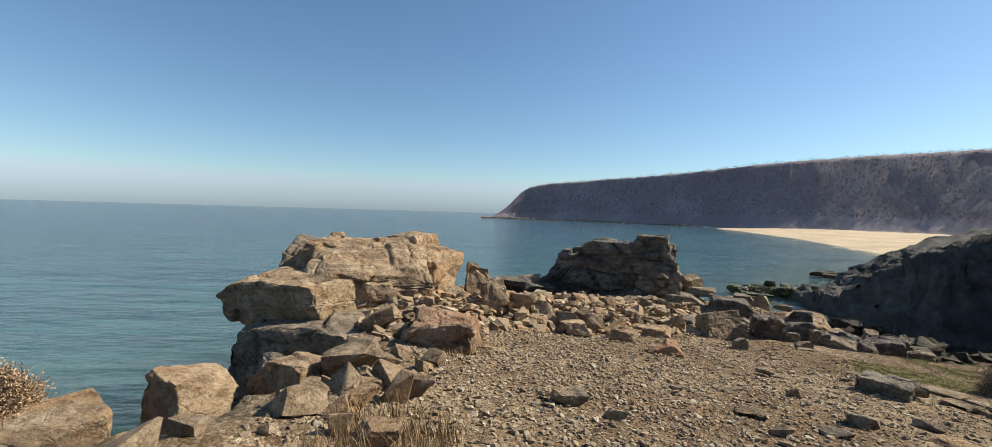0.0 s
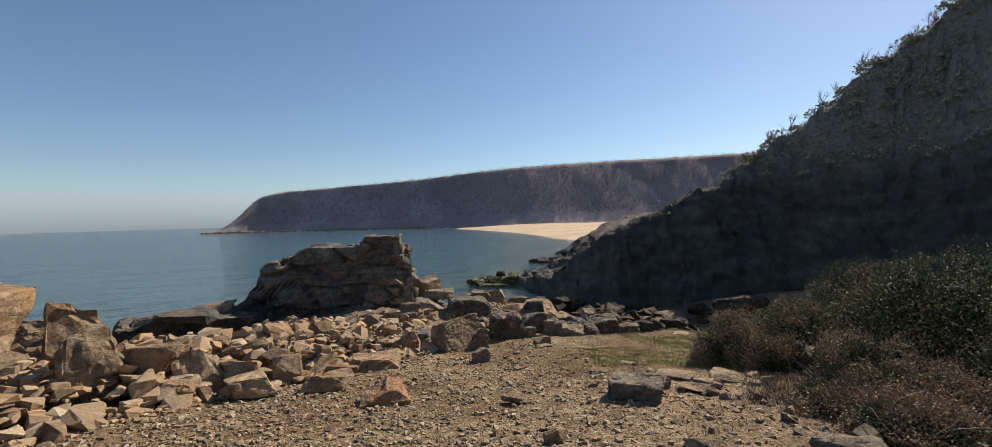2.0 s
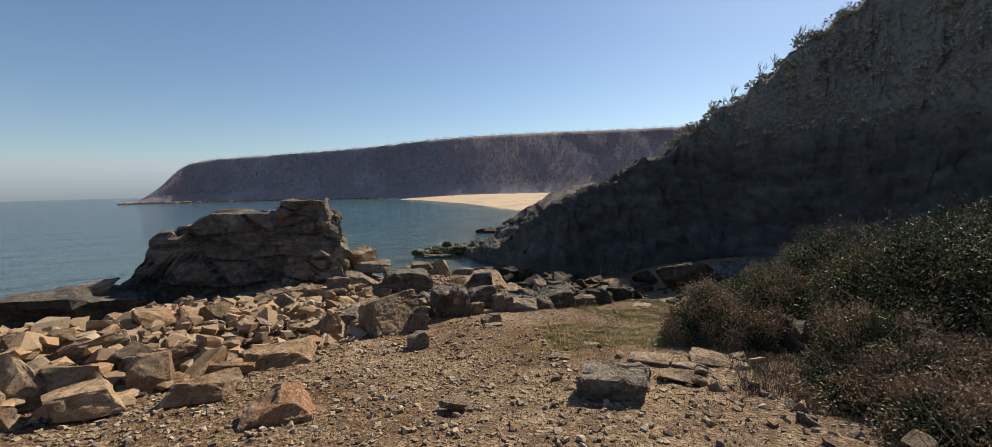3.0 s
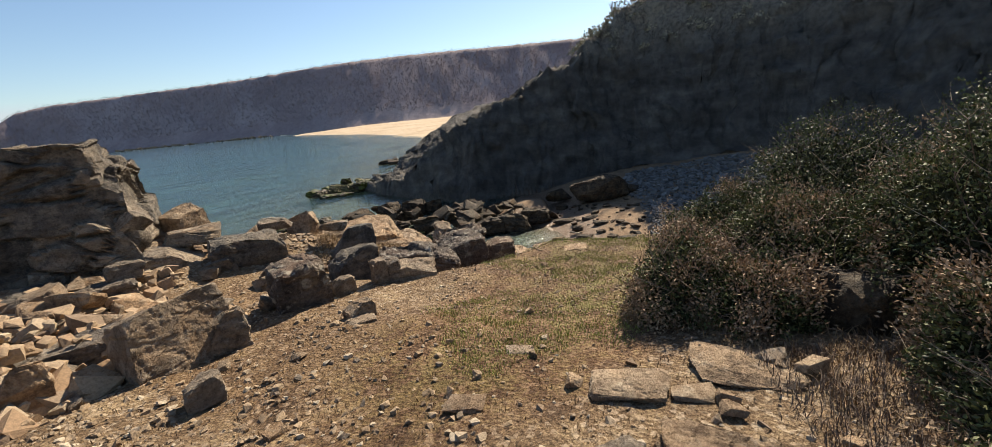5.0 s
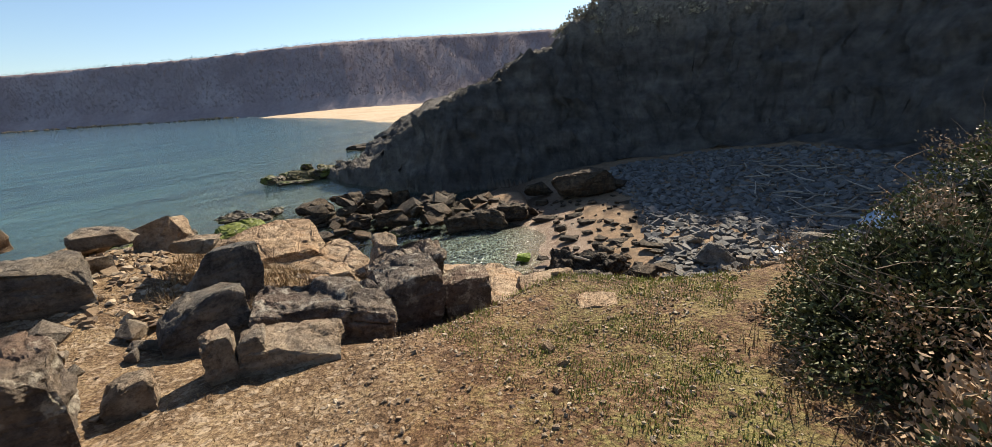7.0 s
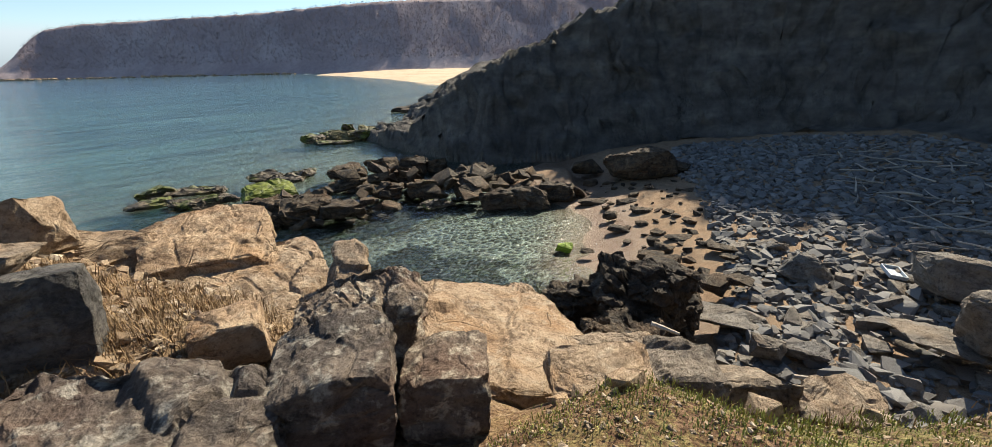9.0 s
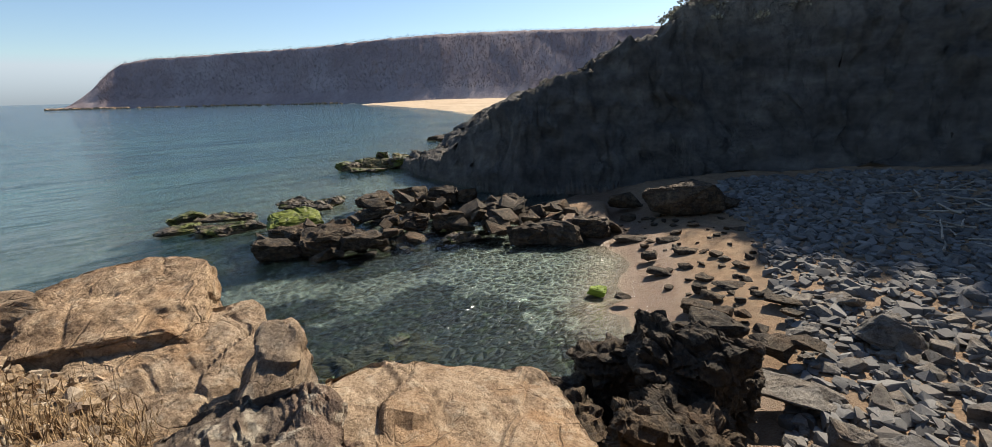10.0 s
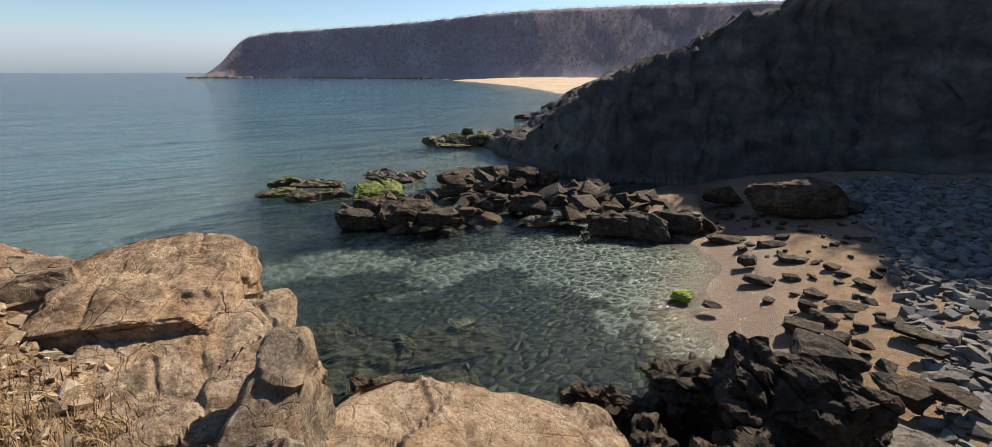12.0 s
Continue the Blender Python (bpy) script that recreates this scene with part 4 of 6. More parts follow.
boulder(5.00, 13.74, 5.38, 0.76, 0.50, 0.61, turn=-8, seed=167, mat=grey_rock, blocky=0.2, label=EDGE)
boulder(7.3, 16.0, 5.6, 0.8, 0.6, 0.8, turn=20, seed=331, label=EDGE)
boulder(9.05, 14.9, 5.25, 0.75, 0.6, 0.7, turn=-20, seed=332, label=EDGE)
boulder(8.3, 15.3, 5.4, 0.6, 0.5, 0.35, turn=40, seed=333, label=EDGE)

# stones beside the path and the shrubs
boulder(6.45, 7.65, 5.71, 0.30, 0.20, 0.05, turn=-45, seed=172, level=3, label="pale flat stone on the trodden path")
boulder(7.28, 7.84, 5.63, 0.24, 0.16, 0.03, turn=-54, seed=173, level=3, label="pale flat stone on the trodden path")
boulder(7.15, 6.85, 5.73, 0.52, 0.34, 0.07, turn=-58, seed=174, label="flat stones lying on the path beside the shrubs")
boulder(7.69, 6.32, 5.74, 0.71, 0.47, 0.05, turn=-80, seed=175, label="flat grey slab lying at the foot of the shrubs")
# dark rock instead of grey: the shrubs' shade put into the slab's colour
boulder(8.78, 5.93, 5.69, 0.79, 0.45, 0.49, turn=-95, seed=176, mat=dark_rock, blocky=0.5, label="large flat-faced grey slab leaning under the shrubs, darkened for their shade")
boulder(6.87, 6.31, 5.79, 0.44, 0.29, 0.03, turn=-64, seed=177, label="pale flat stone beside the path")
boulder(7.22, 6.27, 5.76, 0.16, 0.11, 0.05, turn=-67, seed=178, level=3, label=LOOSE)
boulder(7.29, 6.51, 5.74, 0.27, 0.18, 0.03, turn=-63, seed=179, level=3, label=LOOSE)
boulder(4.97, 4.57, 6.08, 0.43, 0.29, 0.06, turn=-64, seed=180, label=LOOSE)
boulder(5.97, 4.36, 6.02, 0.52, 0.34, 0.19, turn=-61, seed=181, mat=grey_rock, label=LOOSE)

# rocks at the cove edge

# dark rocks below the terrace
WET = "dark jagged rock at the foot of the terrace"
boulder(17.2, 12.9, 0.5, 1.9, 1.6, 2.7, turn=-42, seed=341, level=6, rough=0.09, blocky=0.7, joints=2.2, mat=dark_rock, label=WET)
boulder(15.5, 12.3, 0.6, 1.5, 1.3, 2.6, turn=-46, seed=349, level=6, rough=0.09, blocky=0.7, joints=2.2, mat=dark_rock, label=WET)
boulder(16.9, 14.1, 0.3, 1.4, 1.3, 2.25, turn=-50, seed=302, level=5, rough=0.12, joints=2.2, blocky=0.5, mat=dark_rock, label=WET)
boulder(15.9, 14.7, 0.0, 1.5, 1.2, 1.9, turn=-30, seed=303, level=5, rough=0.12, joints=2.2, blocky=0.5, mat=dark_rock, label=WET)
boulder(18.7, 12.8, 0.6, 1.6, 1.3, 1.4, turn=-60, seed=304, level=5, rough=0.12, joints=2.2, blocky=0.5, mat=dark_rock, label=WET)
boulder(15.2, 13.8, 0.1, 1.3, 1.2, 1.9, turn=-20, seed=305, level=5, rough=0.12, joints=2.2, blocky=0.5, mat=dark_rock, label=WET)
boulder(16.1, 12.4, 0.6, 1.5, 1.4, 2.0, turn=-35, seed=306, level=5, rough=0.12, joints=2.2, blocky=0.5, mat=dark_rock, label=WET)
boulder(19.8, 13.2, 0.6, 1.1, 0.9, 0.9, turn=-35, seed=307, level=5, rough=0.12, joints=2.2, blocky=0.5, mat=dark_rock, label=WET)
boulder(14.2, 14.8, -0.2, 1.5, 1.2, 1.4, turn=-15, seed=308, level=5, rough=0.12, joints=2.2, blocky=0.5, mat=dark_rock, label=WET)
for x, y, z, w, d, h, turn, seed in ((12.75, 10.9, 3.3, 1.1, 0.9, 1.1, -40, 821), (13.35, 10.1, 3.3, 1.2, 0.9, 1.05, -55, 822), (13.1, 11.6, 2.4, 1.1, 1.0, 1.2, -30, 823), (14.0, 9.2, 3.0, 1.1, 0.9, 1.0, -60, 824), (13.9, 10.9, 2.2, 1.0, 0.9, 0.9, -35, 825), (12.35, 10.25, 4.1, 0.8, 0.6, 0.6, -50, 826)):
    boulder(x, y, z, w, d, h, turn=turn, seed=seed, mat=grey_rock, level=5, rough=0.06, blocky=0.6, cuts=8, label="grey-brown broken rock in the bank below the turf")
boulder(23.62, 7.79, 1.30, 2.43, 1.60, 1.26, turn=-86, seed=185, mat=cobble_rock, label="big grey block among the cobbles")
boulder(20.49, 7.43, 1.70, 1.47, 0.97, 1.20, turn=-102, seed=186, mat=cobble_rock, label="big grey block among the cobbles")
boulder(23.30, 10.92, 1.00, 1.58, 1.04, 0.75, turn=-86, seed=187, mat=cobble_rock, point=0.6, label="wedge-shaped grey rock among the cobbles")
boulder(20.63, 8.22, 1.40, 1.78, 1.18, 0.27, turn=-88, seed=188, mat=cobble_rock, label="flat grey slab among the cobbles")
boulder(19.89, 11.92, 0.80, 1.38, 0.91, 0.20, turn=-76, seed=189, mat=cobble_rock, label="flat grey slab among the cobbles")
boulder(18.92, 10.73, 0.90, 0.76, 0.50, 0.43, turn=-91, seed=190, mat=cobble_rock, label="flat grey slab among the cobbles")
boulder(19.37, 10.15, 0.90, 0.96, 0.64, 0.34, turn=-78, seed=191, mat=cobble_rock, label="flat grey slab among the cobbles")

# rocks across the mouth of the cove
BAR = "dark brown wave-worn rock in the bar across the cove"
boulder(15.91, 30.56, 0.00, 2.55, 1.68, 1.11, turn=-16, seed=192, mat=dark_rock, rough=0.08, sink=0.25, joints=1.6, label=BAR)
boulder(17.75, 29.96, -0.00, 2.74, 1.81, 1.49, turn=-17, seed=193, mat=dark_rock, rough=0.08, sink=0.25, joints=1.6, label=BAR)
boulder(18.87, 28.73, 0.00, 2.16, 1.43, 1.07, turn=-15, seed=194, mat=dark_rock, rough=0.08, sink=0.25, joints=1.6, label=BAR)
boulder(17.42, 33.39, 0.00, 2.75, 1.82, 0.69, turn=-13, seed=195, mat=dark_rock, rough=0.08, sink=0.25, joints=1.6, label=BAR)
boulder(24.97, 24.18, -0.00, 2.16, 1.43, 1.10, turn=-42, seed=196, mat=dark_rock, rough=0.08, sink=0.25, joints=1.6, label=BAR)
boulder(26.01, 23.04, 0.00, 2.26, 1.49, 1.46, turn=-49, seed=197, mat=dark_rock, rough=0.08, sink=0.25, joints=1.6, label=BAR)
boulder(27.50, 22.44, 0.00, 2.00, 1.32, 1.18, turn=-65, seed=198, mat=dark_rock, rough=0.08, sink=0.25, joints=1.6, label=BAR)
boulder(23.18, 36.04, 0.00, 2.59, 1.71, 1.20, turn=-29, seed=199, mat=dark_rock, rough=0.08, sink=0.25, joints=1.6, label=BAR)
boulder(25.47, 35.58, -0.00, 2.23, 1.48, 1.43, turn=-41, seed=200, mat=dark_rock, rough=0.08, sink=0.25, joints=1.6, label=BAR)
boulder(26.77, 33.81, 0.00, 2.17, 1.43, 1.39, turn=-44, seed=201, mat=dark_rock, rough=0.08, sink=0.25, joints=1.6, label=BAR)
boulder(27.82, 32.55, 0.00, 1.32, 0.87, 1.34, turn=-31, seed=202, mat=dark_rock, rough=0.08, sink=0.25, joints=1.6, label=BAR)
boulder(27.26, 28.73, 0.00, 2.75, 1.82, 1.43, turn=-51, seed=203, mat=dark_rock, rough=0.08, sink=0.25, joints=1.6, label=BAR)
boulder(22.28, 30.01, 0.00, 1.77, 1.17, 0.90, turn=-32, seed=204, mat=dark_rock, rough=0.08, sink=0.25, joints=1.6, label=BAR)
boulder(23.65, 28.59, 0.00, 1.80, 1.19, 1.05, turn=-36, seed=205, mat=dark_rock, rough=0.08, sink=0.25, joints=1.6, label=BAR)
boulder(21.75, 33.27, 0.00, 2.14, 1.41, 0.78, turn=-37, seed=206, mat=dark_rock, rough=0.08, sink=0.25, joints=1.6, label=BAR)
boulder(17.17, 31.46, 0.00, 1.93, 1.28, 0.91, turn=-16, seed=207, mat=dark_rock, rough=0.08, sink=0.25, joints=1.6, label=BAR)
boulder(18.61, 31.85, 0.00, 2.02, 1.33, 0.96, turn=-25, seed=208, mat=dark_rock, rough=0.08, sink=0.25, joints=1.6, label=BAR)
boulder(24.73, 32.84, 0.00, 2.72, 1.80, 0.88, turn=-30, seed=209, mat=dark_rock, rough=0.08, sink=0.25, joints=1.6, label=BAR)
boulder(25.95, 29.50, 0.00, 1.81, 1.19, 0.90, turn=-41, seed=210, mat=dark_rock, rough=0.08, sink=0.25, joints=1.6, label=BAR)
boulder(28.40, 27.03, 0.00, 1.64, 1.08, 0.57, turn=-45, seed=211, mat=dark_rock, rough=0.08, sink=0.25, joints=1.6, label=BAR)
boulder(13.73, 39.92, 0.00, 2.23, 1.47, 0.95, turn=-8, seed=212, mat=weed_rock, blocky=0.1, sink=0.25, rough=0.09, joints=1.5, label="low rock grown with green weed in the water")
boulder(15.30, 39.17, 0.00, 2.94, 1.94, 0.43, turn=-17, seed=213, mat=weed_rock, blocky=0.1, sink=0.25, rough=0.09, joints=1.5, label="low rock grown with green weed in the water")
boulder(16.04, 38.77, -0.00, 1.82, 1.20, 0.41, turn=-9, seed=214, mat=weed_rock, blocky=0.1, sink=0.25, rough=0.09, joints=1.5, label="low rock grown with green weed in the water")
boulder(14.23, 36.85, 0.00, 1.45, 0.96, 0.26, turn=-18, seed=215, mat=weed_rock, blocky=0.1, sink=0.25, rough=0.09, joints=1.5, label="low rock grown with green weed in the water")
boulder(19.30, 39.22, 0.00, 2.40, 1.59, 0.65, turn=-7, seed=216, mat=weed_rock, blocky=0.1, sink=0.25, rough=0.09, joints=1.5, label="low rock grown with green weed in the water")
boulder(20.11, 38.00, 0.00, 2.44, 1.61, 0.50, turn=-7, seed=217, mat=weed_rock, blocky=0.1, sink=0.25, rough=0.09, joints=1.5, label="low rock grown with green weed in the water")
boulder(21.30, 38.13, 0.00, 1.56, 1.03, 0.71, turn=-25, seed=218, mat=weed_rock, blocky=0.1, sink=0.25, rough=0.09, joints=1.5, label="low rock grown with green weed in the water")
boulder(23.00, 26.66, 0.00, 1.87, 1.23, 0.40, turn=-31, seed=219, mat=weed_rock, blocky=0.1, sink=0.25, rough=0.09, joints=1.5, label="low rock grown with green weed in the water")
boulder(16.17, 39.03, 0.00, 1.90, 1.26, 0.30, turn=-4, seed=220, mat=weed_rock, blocky=0.1, sink=0.25, rough=0.09, joints=1.5, label="low rock grown with green weed in the water")
boulder(28.29, 51.50, 0.00, 2.39, 1.58, 1.00, turn=-29, seed=221, mat=weed_rock, blocky=0.1, sink=0.25, rough=0.09, joints=1.5, label="flat green-topped reef rock off the point")
boulder(29.77, 51.37, 0.00, 1.83, 1.21, 0.36, turn=-18, seed=222, mat=weed_rock, blocky=0.1, sink=0.25, rough=0.09, joints=1.5, label="flat green-topped reef rock off the point")
boulder(30.85, 52.72, 0.00, 2.59, 1.71, 0.89, turn=-29, seed=223, mat=weed_rock, blocky=0.1, sink=0.25, rough=0.09, joints=1.5, label="flat green-topped reef rock off the point")
boulder(32.07, 51.84, 0.00, 1.95, 1.29, 1.76, turn=-37, seed=224, mat=weed_rock, blocky=0.1, sink=0.25, rough=0.09, joints=1.5, label="flat green-topped reef rock off the point")
boulder(32.16, 49.31, 0.00, 2.53, 1.67, 1.30, turn=-24, seed=225, mat=weed_rock, blocky=0.1, sink=0.25, rough=0.09, joints=1.5, label="flat green-topped reef rock off the point")
boulder(33.31, 48.62, -0.00, 2.26, 1.49, 1.40, turn=-31, seed=226, mat=weed_rock, blocky=0.1, sink=0.25, rough=0.09, joints=1.5, label="flat green-topped reef rock off the point")
boulder(35.22, 51.19, 0.00, 2.45, 1.62, 0.78, turn=-33, seed=227, mat=weed_rock, blocky=0.1, sink=0.25, rough=0.09, joints=1.5, label="flat green-topped reef rock off the point")
boulder(35.22, 49.88, 0.00, 1.59, 1.05, 1.11, turn=-21, seed=228, mat=weed_rock, blocky=0.1, sink=0.25, rough=0.09, joints=1.5, label="flat green-topped reef rock off the point")
boulder(28.87, 49.45, 0.00, 2.67, 1.77, 0.39, turn=-24, seed=229, mat=weed_rock, blocky=0.1, sink=0.25, rough=0.09, joints=1.5, label="flat green-topped reef rock off the point")
boulder(29.68, 48.67, -0.00, 2.00, 1.32, 0.29, turn=-21, seed=230, mat=weed_rock, blocky=0.1, sink=0.25, rough=0.09, joints=1.5, label="flat green-topped reef rock off the point")
boulder(31.2, 50.6, 0.0, 4.2, 2.6, 1.1, turn=-25, seed=811, mat=reef_rock, level=5, rough=0.08, sink=0.3, joints=1.6, label="flat green-topped reef rock off the point")
boulder(34.4, 50.2, 0.0, 3.8, 2.4, 1.3, turn=-32, seed=812, mat=reef_rock, level=5, rough=0.08, sink=0.3, joints=1.6, label="flat green-topped reef rock off the point")
boulder(50.14, 68.43, 0.00, 3.30, 2.18, 1.07, turn=-25, seed=231, mat=dark_rock, sink=0.3, label=BAR)
boulder(50.30, 66.07, 0.00, 2.92, 1.93, 0.84, turn=-40, seed=232, mat=dark_rock, sink=0.3, label=BAR)
sunk_mat = plain_material("drowned_weed", (0.007, 0.007, 0.003), (0.045, 0.04, 0.014), 5, 0.8, 0.06)
SUNK = "dark weed-grown rock lying under the clear shallow water"
for x, y, w, d, h, turn, seed in ((13.2, 20.6, 3.2, 2.2, 0.75, 10, 801), (15.4, 20.3, 3.4, 2.2, 0.8, -12, 802), (17.0, 18.9, 2.6, 1.7, 0.55, -30, 803), (12.4, 22.0, 2.2, 1.6, 0.5, 20, 804), (14.3, 18.6, 2.2, 1.6, 0.8, -20, 805)):
    boulder(x, y, -0.95, w, d, h, turn=turn, seed=seed, mat=sunk_mat, level=5, blocky=0.1, rough=0.1, cuts=20, label=SUNK, name="sunken_rock")
boulder(16.0, 20.7, -0.5, 0.8, 0.5, 0.35, turn=10, seed=806, mat=weed_rock, rough=0.1, label="tuft of green weed on the drowned rock", name="green_weed")
green_top = plain_material("green_weed_cover", (0.035, 0.045, 0.008), (0.2, 0.23, 0.03), 3, 0.6, 0.04)
boulder(17.7, 34.3, 0.0, 2.7, 1.8, 1.1, turn=-12, seed=807, mat=green_top, level=5, rough=0.06, sink=0.2, tops=(0.7, 0.75, 1.0, 0.95), inset=(0.15, 0.12, 0.2, 0.1), label="low rock of the bar covered in bright green weed")
boulder(15.2, 36.5, 0.0, 3.2, 1.6, 0.5, turn=-6, seed=808, mat=weed_rock, level=5, rough=0.09, sink=0.3, label="low rock grown with green weed in the water")
boulder(13.0, 38.2, 0.0, 2.4, 1.3, 0.45, turn=10, seed=809, mat=weed_rock, level=4, rough=0.09, sink=0.3, label="low rock grown with green weed in the water")
boulder(12.88, 19.29, 0.00, 0.67, 0.44, 0.25, turn=-7, seed=233, mat=dark_rock, sink=0.3, rough=0.09, label="brown weedy rock in the shallow water")
boulder(13.34, 19.04, 0.00, 0.74, 0.49, 0.12, turn=-18, seed=234, mat=weed_rock, sink=0.3, rough=0.09, label="brown weedy rock in the shallow water")
boulder(11.42, 18.47, 0.20, 1.32, 0.87, 0.60, turn=-6, seed=235, mat=dark_rock, label=WET)

# rocks on the cove sand
SAND = "dark stone lying on the wet cove sand"
boulder(31.74, 20.16, 0.90, 3.78, 2.49, 1.81, turn=-61, seed=236, mat=dark_rock, level=5, blocky=0.1, cuts=26, label="big dark boulder on the cove sand")
boulder(32.76, 18.61, 1.00, 1.48, 0.98, 0.79, turn=-66, seed=237, mat=dark_rock, blocky=0.1, cuts=15, label=SAND)
boulder(31.95, 23.65, 0.50, 1.89, 1.25, 1.06, turn=-51, seed=238, mat=dark_rock, blocky=0.1, cuts=15, label=SAND)
boulder(22.39, 18.36, -0.00, 0.66, 0.43, 0.37, turn=-64, seed=239, mat=moss_rock, blocky=0.1, label="small stone covered in bright green weed")
boulder(22.75, 15.14, 0.46, 0.95, 0.62, 0.36, turn=-59, seed=240, mat=dark_rock, blocky=0.1, cuts=15, label=SAND)
boulder(21.70, 14.09, 0.50, 1.47, 0.97, 0.64, turn=-66, seed=241, mat=dark_rock, blocky=0.1, cuts=15, label=SAND)
boulder(23.51, 15.02, 0.57, 0.65, 0.43, 0.28, turn=-74, seed=242, mat=dark_rock, blocky=0.1, cuts=15, label=SAND)
boulder(24.55, 14.91, 0.65, 1.00, 0.66, 0.19, turn=-60, seed=243, mat=dark_rock, blocky=0.1, cuts=15, label=SAND)
boulder(23.92, 15.60, 0.53, 0.49, 0.32, 0.33, turn=-57, seed=244, mat=dark_rock, blocky=0.1, cuts=15, label=SAND)
boulder(22.78, 13.89, 0.74, 0.48, 0.32, 0.23, turn=-83, seed=245, mat=dark_rock, blocky=0.1, cuts=15, label=SAND)
boulder(27.03, 17.60, 0.45, 0.95, 0.63, 0.32, turn=-56, seed=246, mat=dark_rock, blocky=0.1, cuts=15, label=SAND)
boulder(25.98, 18.56, 0.29, 0.63, 0.41, 0.40, turn=-62, seed=247, mat=dark_rock, blocky=0.1, cuts=15, label=SAND)
boulder(24.94, 17.54, 0.31, 0.89, 0.59, 0.21, turn=-55, seed=248, mat=dark_rock, blocky=0.1, cuts=15, label=SAND)
boulder(24.86, 15.87, 0.55, 0.61, 0.40, 0.23, turn=-74, seed=249, mat=dark_rock, blocky=0.1, cuts=15, label=SAND)
boulder(25.64, 16.90, 0.46, 0.61, 0.40, 0.23, turn=-69, seed=250, mat=dark_rock, blocky=0.1, cuts=15, label=SAND)
boulder(23.91, 13.27, 0.93, 0.93, 0.61, 0.20, turn=-79, seed=251, mat=dark_rock, blocky=0.1, cuts=15, label=SAND)
boulder(23.16, 12.84, 1.00, 0.59, 0.39, 0.18, turn=-72, seed=252, mat=dark_rock, blocky=0.1, cuts=15, label=SAND)
boulder(21.28, 12.70, 0.80, 1.14, 0.75, 0.50, turn=-77, seed=253, mat=dark_rock, blocky=0.1, cuts=15, label=SAND)
boulder(22.79, 14.42, 0.62, 0.58, 0.39, 0.22, turn=-74, seed=254, mat=dark_rock, blocky=0.1, cuts=15, label=SAND)
boulder(27.96, 20.50, 0.17, 1.65, 1.09, 0.21, turn=-70, seed=255, mat=dark_rock, blocky=0.1, cuts=15, label=SAND)
boulder(30.14, 16.94, 0.73, 0.89, 0.58, 0.39, turn=-71, seed=256, mat=dark_rock, blocky=0.1, cuts=15, label=SAND)
boulder(28.12, 18.85, 0.38, 1.05, 0.69, 0.37, turn=-68, seed=257, mat=dark_rock, blocky=0.1, cuts=15, label=SAND)
boulder(21.64, 12.15, 1.02, 0.84, 0.55, 0.27, turn=-77, seed=258, mat=dark_rock, blocky=0.1, cuts=15, label=SAND)
boulder(24.24, 13.99, 0.84, 0.49, 0.32, 0.14, turn=-86, seed=259, mat=dark_rock, blocky=0.1, cuts=15, label=SAND)
boulder(22.34, 17.33, 0.25, 0.52, 0.34, 0.15, turn=-65, seed=260, mat=dark_rock, blocky=0.1, cuts=15, label=SAND)
boulder(30.34, 20.78, 0.25, 0.64, 0.42, 0.23, turn=-63, seed=261, mat=dark_rock, blocky=0.1, cuts=15, label=SAND)
boulder(27.32, 16.43, 0.25, 0.69, 0.46, 0.10, turn=-74, seed=262, mat=dark_rock, blocky=0.1, cuts=15, label=SAND)
boulder(30.51, 22.42, 0.25, 0.93, 0.61, 0.35, turn=-52, seed=263, mat=dark_rock, blocky=0.1, cuts=15, label=SAND)
boulder(30.70, 21.46, 0.25, 0.60, 0.40, 0.29, turn=-58, seed=264, mat=dark_rock, blocky=0.1, cuts=15, label=SAND)
boulder(26.34, 17.74, 0.25, 0.45, 0.30, 0.19, turn=-57, seed=265, mat=dark_rock, blocky=0.1, cuts=15, label=SAND)


# ---- smaller stones, scattered ----
def inside(poly, x, y):
    return edge_distance(poly, x, y) > 0


def spots(poly, count, rng, keep=None):
    """Random places inside an outline."""
    xs, ys = [p[0] for p in poly], [p[1] for p in poly]
    out = []
    while len(out) < count:
        x, y = rng.uniform(min(xs), max(xs)), rng.uniform(min(ys), max(ys))
        if inside(poly, x, y) and (keep is None or keep(x, y)):
            out.append((x, y))
    return out


def stone_kit(name, count, seed, level, material, flat=0.6, blocky=0.2):
    """Some stone meshes of unit width, to be shared."""
    kit = []
    for i in range(count):
        rng = random.Random(seed + i)
        v, f = stone_shape(1.0, rng.uniform(0.55, 0.95), rng.uniform(flat * 0.7, flat * 1.25), seed + i, level, cuts=6, rough=0.03, blocky=blocky, wear=0.02)
        me = bpy.data.meshes.new(name)
        me.from_pydata([tuple(map(float, p)) for p in v], [], [tuple(q) for q in f])
        me.materials.append(material)
        kit.append(me)
    return kit


def scatter(name, kit, places, sizes, rng, label, group, lift=None, lean=25):
    for x, y in places:
        s = rng.uniform(*sizes) * rng.choice((0.7, 1.0, 1.0, 1.35))
        ob = new(name, rng.choice(kit))
        z = land(x, y)[0] + (lift(x, y) * rng.random() if lift else 0)
        ob.matrix_world = Matrix.LocRotScale((x, y, z + s * 0.12), Euler((radians(rng.uniform(-lean, lean)), radians(rng.uniform(-lean, lean)), rng.uniform(0, 6.3))), (s, s, s))
        tagged(ob, label, "rock", group)


